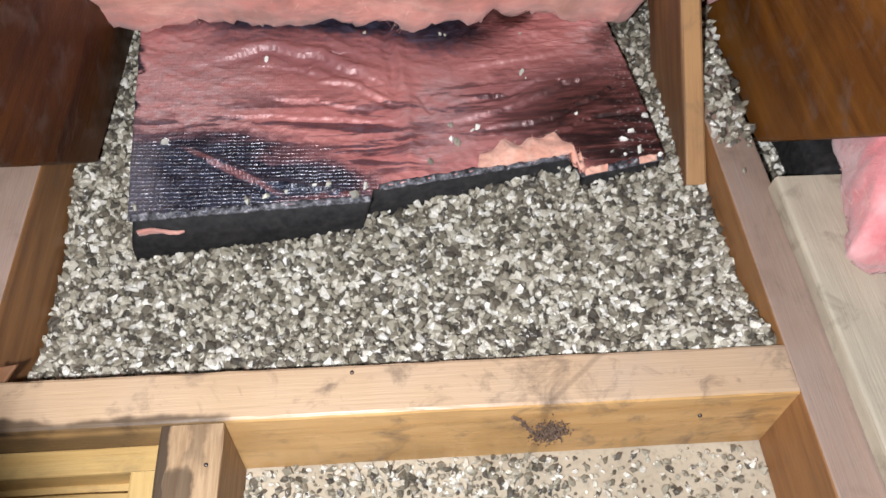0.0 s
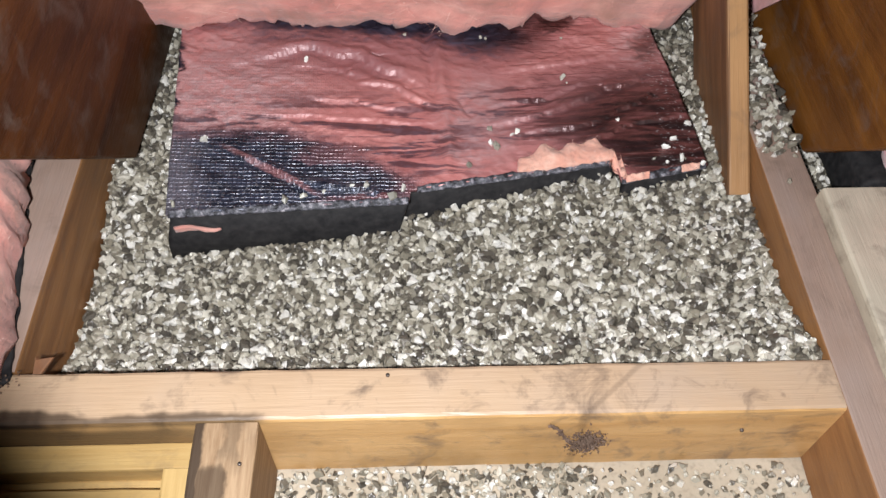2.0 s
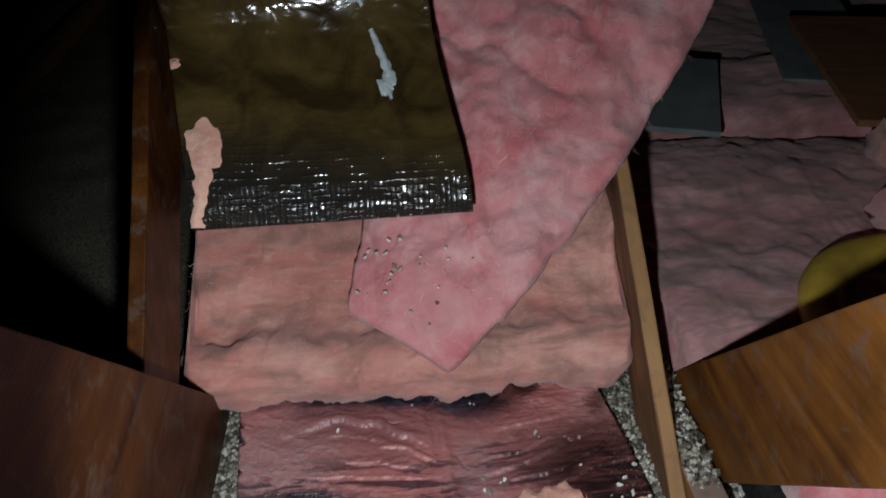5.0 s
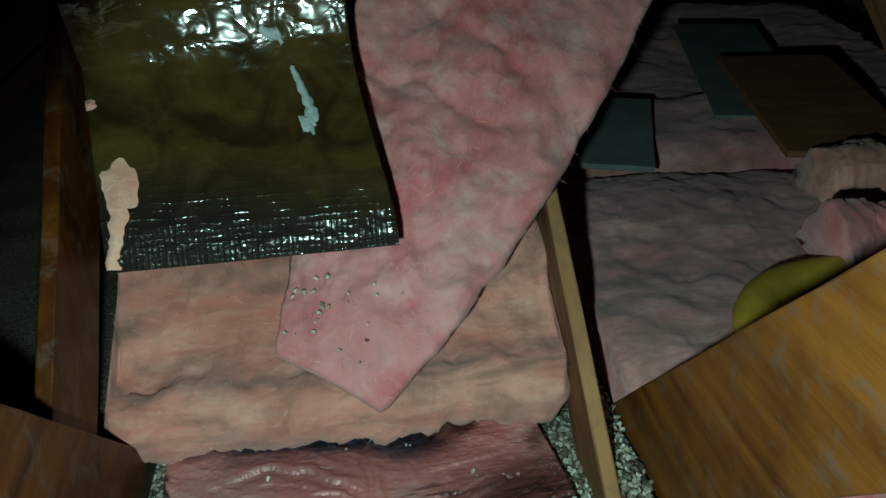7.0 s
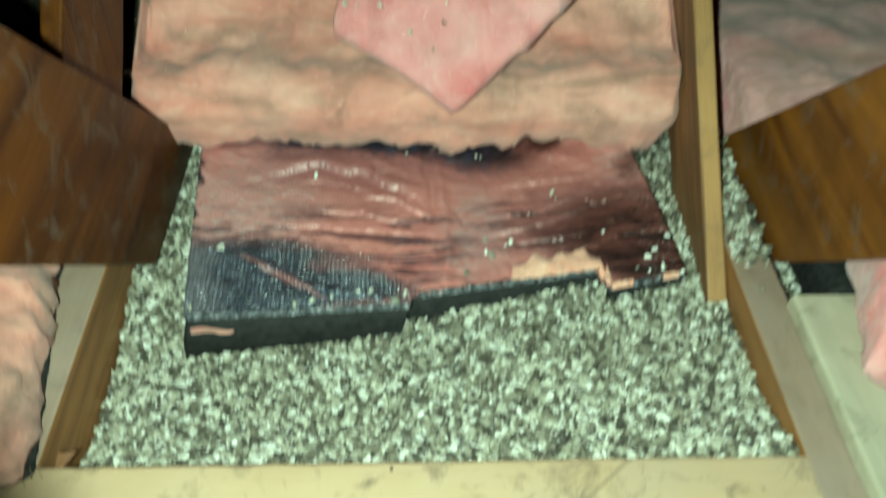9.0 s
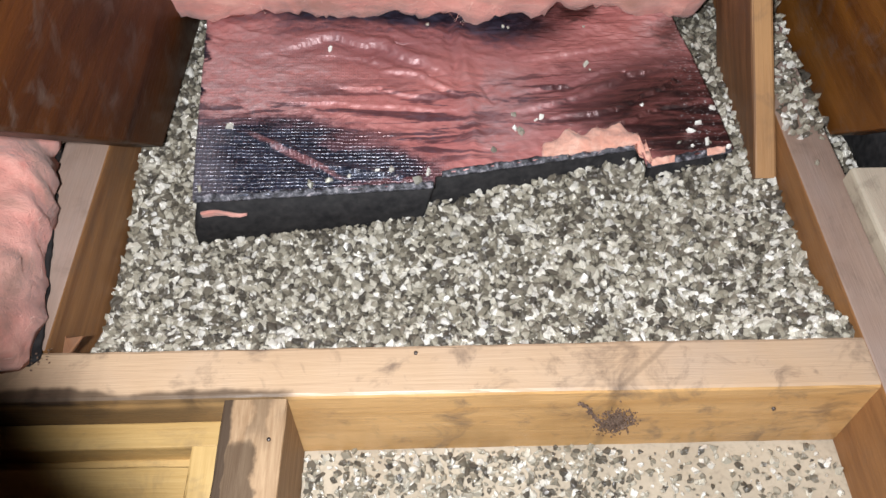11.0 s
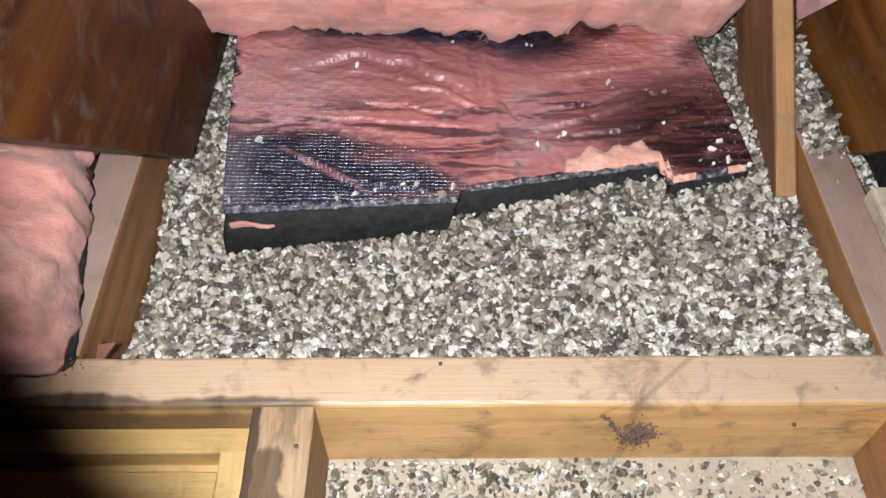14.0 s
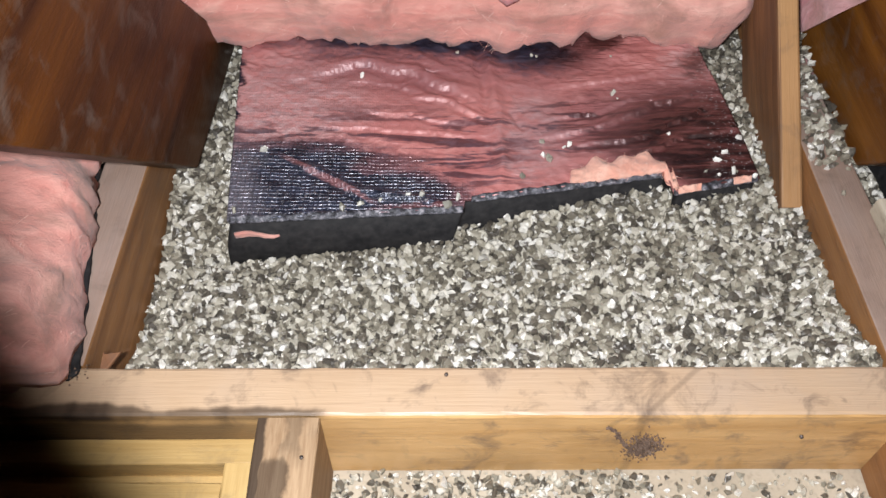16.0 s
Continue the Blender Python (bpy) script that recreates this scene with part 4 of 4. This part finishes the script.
def bed(name, x0, x1, y0, y1, level, label):
    """The body of the fill below its loose top chips."""
    nx, ny = int((x1 - x0) / 0.006), int((y1 - y0) / 0.006)
    verts, faces = [], []
    for i in range(nx + 1):
        for j in range(ny + 1):
            x, y = x0 + (x1 - x0) * i / nx, y0 + (y1 - y0) * j / ny
            verts.append((x, y, level(x, y) - 0.002 + 0.001 * noise.noise(Vector((x * 150, y * 150, 0)))))
    w = ny + 1
    for i in range(nx):
        for j in range(ny):
            faces.append((i * w + j, (i + 1) * w + j, (i + 1) * w + j + 1, i * w + j + 1))
    return tagged(mesh_object(name, verts, faces, M_BED), label, "loose fill", kind="stuff")


bed("fill_bed", -0.309, 0.261, 0.442, 1.1, fill_level, "packed grey vermiculite filling the joist bay")
granules("loose_fill", strewn(-0.307, 0.260, 0.444, 0.70, 0.0037, fill_level, 1) + strewn(-0.307, -0.21, 0.70, 0.93, 0.005, fill_level, 2)
         + strewn(0.16, 0.260, 0.70, 0.93, 0.005, fill_level, 3), "silvery grey and brown vermiculite granules in the joist bay", seed=1)


def heap(x, y):
    return 0.089 + 0.010 * min(max((y - 0.62) / 0.06, 0), 1) + 0.003 * noise.noise(Vector((x * 30, y * 30, 1)))


def side_level(x, y):
    return 0.048 + 0.004 * noise.noise(Vector((x * 20, y * 20, 2)))


def thin(x, y):
    return 0.002


granules("loose_fill", strewn(0.262, 0.300, 0.635, 0.95, 0.005, heap, 5) + strewn(0.262, 0.300, 0.60, 0.64, 0.010, thin, 6, 0.25, 0.089), "grey vermiculite heaped along the top of a joist", seed=2)
bed("fill_bed", 0.302, 0.87, 0.30, 0.85, side_level, "packed grey vermiculite in the next bay")
granules("loose_fill", strewn(0.302, 0.42, 0.57, 0.84, 0.005, side_level, 7), "grey vermiculite granules in the next bay", seed=3)
granules("loose_fill", strewn(-0.138, 0.261, 0.33, 0.401, 0.0048, thin, 8, 0.6) + strewn(-0.138, 0.10, 0.33, 0.401, 0.0044, thin, 9, 0.85), "thin scatter of vermiculite on the ceiling board", (0.0022, 0.0058), 4)


def on_faced(u, v, lift=0.002):
    p = faced_top(u, v)
    return p + Vector((0, 0, crumple(p, u, v) + lift))


rng = random.Random(5)
spots = [on_faced(*q) for q in ((0.06, 0.26), (0.065, 0.27), (0.645, 0.20), (0.655, 0.21), (0.60, 0.17), (0.61, 0.15), (0.605, 0.24), (0.775, 0.47), (0.78, 0.44), (0.47, 0.74),
                                (0.63, 0.72), (0.64, 0.71), (0.80, 0.70), (0.26, 0.62), (0.93, 0.09), (0.95, 0.12), (0.90, 0.05), (0.55, 0.07))]
spots += [on_faced(rng.uniform(0.0, 0.45), rng.uniform(0.005, 0.05)) for _ in range(8)]
spots += [on_faced(rng.uniform(0.8, 1.0), rng.uniform(0.0, 0.25)) for _ in range(5)]
spots += [on_faced(0.99, rng.uniform(0.0, 0.9)) for _ in range(6)]
for _ in range(24):
    u, v = rng.uniform(0.05, 0.7), rng.uniform(0.05, 0.24)
    p = flap_top(u, v)
    spots.append(p + Vector((0, -0.006, 0.008)) + Vector((0, -0.6, 0.8)) * wool(p, u, v))
granules("crumbs", spots, "stray vermiculite crumbs on the batts", (0.0025, 0.006), 9).data.materials[0] = M_CRUMB


def fibres(ob, count, length, seed, material, width=0.00022, lift=0.35):
    """Loose glass strands over a batt."""
    rnd = random.Random(seed)
    me = ob.data
    polys = [p for p in me.polygons if p.normal.z > -0.3]
    acc, total = [], 0.0
    for p in polys:
        total += p.area
        acc.append(total)
    verts, faces = [], []
    for _ in range(count):
        p = polys[min(int(np.searchsorted(acc, rnd.random() * total)), len(polys) - 1)]
        n = p.normal
        d = Vector((rnd.gauss(0, 1), rnd.gauss(0, 1), rnd.gauss(0, 1)))
        d = (d - n * d.dot(n)).normalized()
        d = (d + n * rnd.uniform(0, lift)).normalized()
        L = rnd.uniform(*length)
        w = n.cross(d).normalized() * width
        bend = Vector((rnd.gauss(0, 1), rnd.gauss(0, 1), rnd.gauss(0, 1))) * L * 0.25
        base = p.center - n * 0.001
        k = len(verts)
        for i in range(4):
            f = i / 3
            c = base + d * L * f + bend * f * f - n * 0.3 * L * f * f * lift
            verts += [c - w * (1 - 0.6 * f), c + w * (1 - 0.6 * f)]
        for i in range(3):
            faces.append((k + 2 * i, k + 2 * i + 1, k + 2 * i + 3, k + 2 * i + 2))
    f = mesh_object("fuzz", verts, faces, material, ob)
    f["kind"] = "stuff"
    return f


M_STRAND, nt, b = nodes_of("glass_strands", 0.8, 0, 0.2)
g = nt.nodes.new("ShaderNodeNewGeometry")
nt.links.new(ramp(nt, g.outputs["Random Per Island"], [(0.0, (0.62, 0.28, 0.24)), (0.5, (0.80, 0.48, 0.40)), (1.0, (0.92, 0.74, 0.64))]), b.inputs["Base Color"])
fibres(main, 9000, (0.004, 0.015), 1, M_STRAND)
fibres(flap, 10000, (0.004, 0.016), 2, M_STRAND)
fibres(torn, 500, (0.002, 0.006), 5, M_STRAND, 0.0002, 0.15)
fibres(left_lump, 2500, (0.004, 0.012), 3, M_STRAND)
fibres(lump, 2000, (0.004, 0.012), 4, M_STRAND)

# black backing under the two offcuts
for name, prof, y0, y1, parent in (("backing", [(-0.330, 0.0905), (-0.3255, 0.0915), (-0.330, 0.0930), (-0.55, 0.096), (-0.72, 0.0955), (-0.72, 0.0905)], 0.430, 0.70, left_lump),
                                   ("backing", [(0.340, 0.055), (0.333, 0.08), (0.338, 0.106), (0.50, 0.107), (0.62, 0.10), (0.62, 0.055)], 0.590, 0.70, lump)):
    loft(name, prof, y0, y1, 60, M_BLACK, 0.0025, 30, 8, axis="y", parent=parent, shear=0.2 if parent is left_lump else 0.0)["label"] = "black film backing"

# dirt, splinters and nails
def shards(name, spots, size, material, label, category, seed):
    ob = granules(name, spots, label, size, seed)
    ob.data.materials[0] = material
    ob["category"] = category
    return ob


rng = random.Random(8)
pts = [(0.088 + rng.gauss(0, 0.0055), 0.4005 + rng.uniform(-0.003, 0.001), 0.046 + rng.gauss(0, 0.008)) for _ in range(900)]
for i in range(160):
    f = i / 159
    pts.append((0.058 + 0.022 * f + rng.gauss(0, 0.0008), 0.4008, 0.074 - 0.032 * f + 0.003 * math.sin(f * 6) + rng.gauss(0, 0.0008)))
shards("dirt_clump", pts, (0.0005, 0.0016), M_DIRT, "dark clump of dirt and web stuck to the header", "dirt", 3)
pts = [(-0.352 + rng.gauss(0, 0.008), 0.640 + rng.gauss(0, 0.006), 0.094 + rng.uniform(0, 0.006)) for _ in range(40)]
pts += [(-0.318 + rng.gauss(0, 0.010), 0.436 + rng.gauss(0, 0.006), 0.092 + rng.uniform(0, 0.004)) for _ in range(50)]
shards("dirt_clump", pts, (0.0005, 0.0016), M_DIRT, "grey dust and web beside a pink batt", "dirt", 4)
splinter = board("splinter", 0.012, 0.010, 0.004, Matrix.Translation((-0.300, 0.4455, 0.082)) @ pose(0, 0, 0, 20, -30, 45), M_FAR_BROWN, seed=71, seg=6, r=0.001, cut=(0.02, -0.01))
tagged(splinter, "broken wood splinter wedged behind the header", "splinter")


def nail(parent, at, axis="z", r=0.0014):
    verts, faces = [], []
    n = 12
    for k, (rr, h) in enumerate(((r, -0.003), (r, 0.0004), (r * 0.8, 0.0009))):
        for j in range(n):
            a = 2 * math.pi * j / n
            q = (rr * math.cos(a), rr * math.sin(a), h)
            if axis == "y":
                q = (q[0], -q[2], q[1])
            if axis == "x":
                q = (q[2], q[0], q[1])
            verts.append(tuple(u + w for u, w in zip(at, q)))
    for k in range(2):
        for j in range(n):
            faces.append((k * n + j, k * n + (j + 1) % n, (k + 1) * n + (j + 1) % n, (k + 1) * n + j))
    faces.append(tuple(2 * n + j for j in range(n)))
    ob = mesh_object("nail", verts, faces, M_NAIL)
    ob.parent = parent
    ob.matrix_parent_inverse = parent.matrix_world.inverted()
    return ob


bpy.context.view_layer.update()
nail(header, (-0.053, 0.434, 0.0895))
nail(header, (0.198, 0.4012, 0.058), "y")
nail(stub, (-0.148, 0.372, 0.0895))

far_lump = loft("insulation_batt", [(1.19, 0.15), (1.175, 0.19), (1.19, 0.24), (1.23, 0.255), (1.27, 0.23), (1.28, 0.16)], 0.80, 0.90, 24, M_PINK, 0.012, 16, 9)
tagged(far_lump, "torn lump of pink glass wool beside a brown board", "insulation batt")
fluff = loft("insulation_batt", [(0.955, 0.15), (0.94, 0.185), (0.96, 0.215), (1.0, 0.25), (1.05, 0.23), (1.06, 0.16)], 0.68, 0.86, 36, M_PINK_FLAP, 0.014, 16, 10)
tagged(fluff, "pale pink tuft of glass wool beside a yellow coil", "insulation batt")
# added dark sheet over the pale floor, standing in for the bay's darkness
bed("fill_bed", -0.919, -0.349, 0.443, 3.4, lambda x, y: 0.05 + 0.006 * noise.noise(Vector((x * 9, y * 9, 4))), "dark fill bed added to keep an unlit bay black")
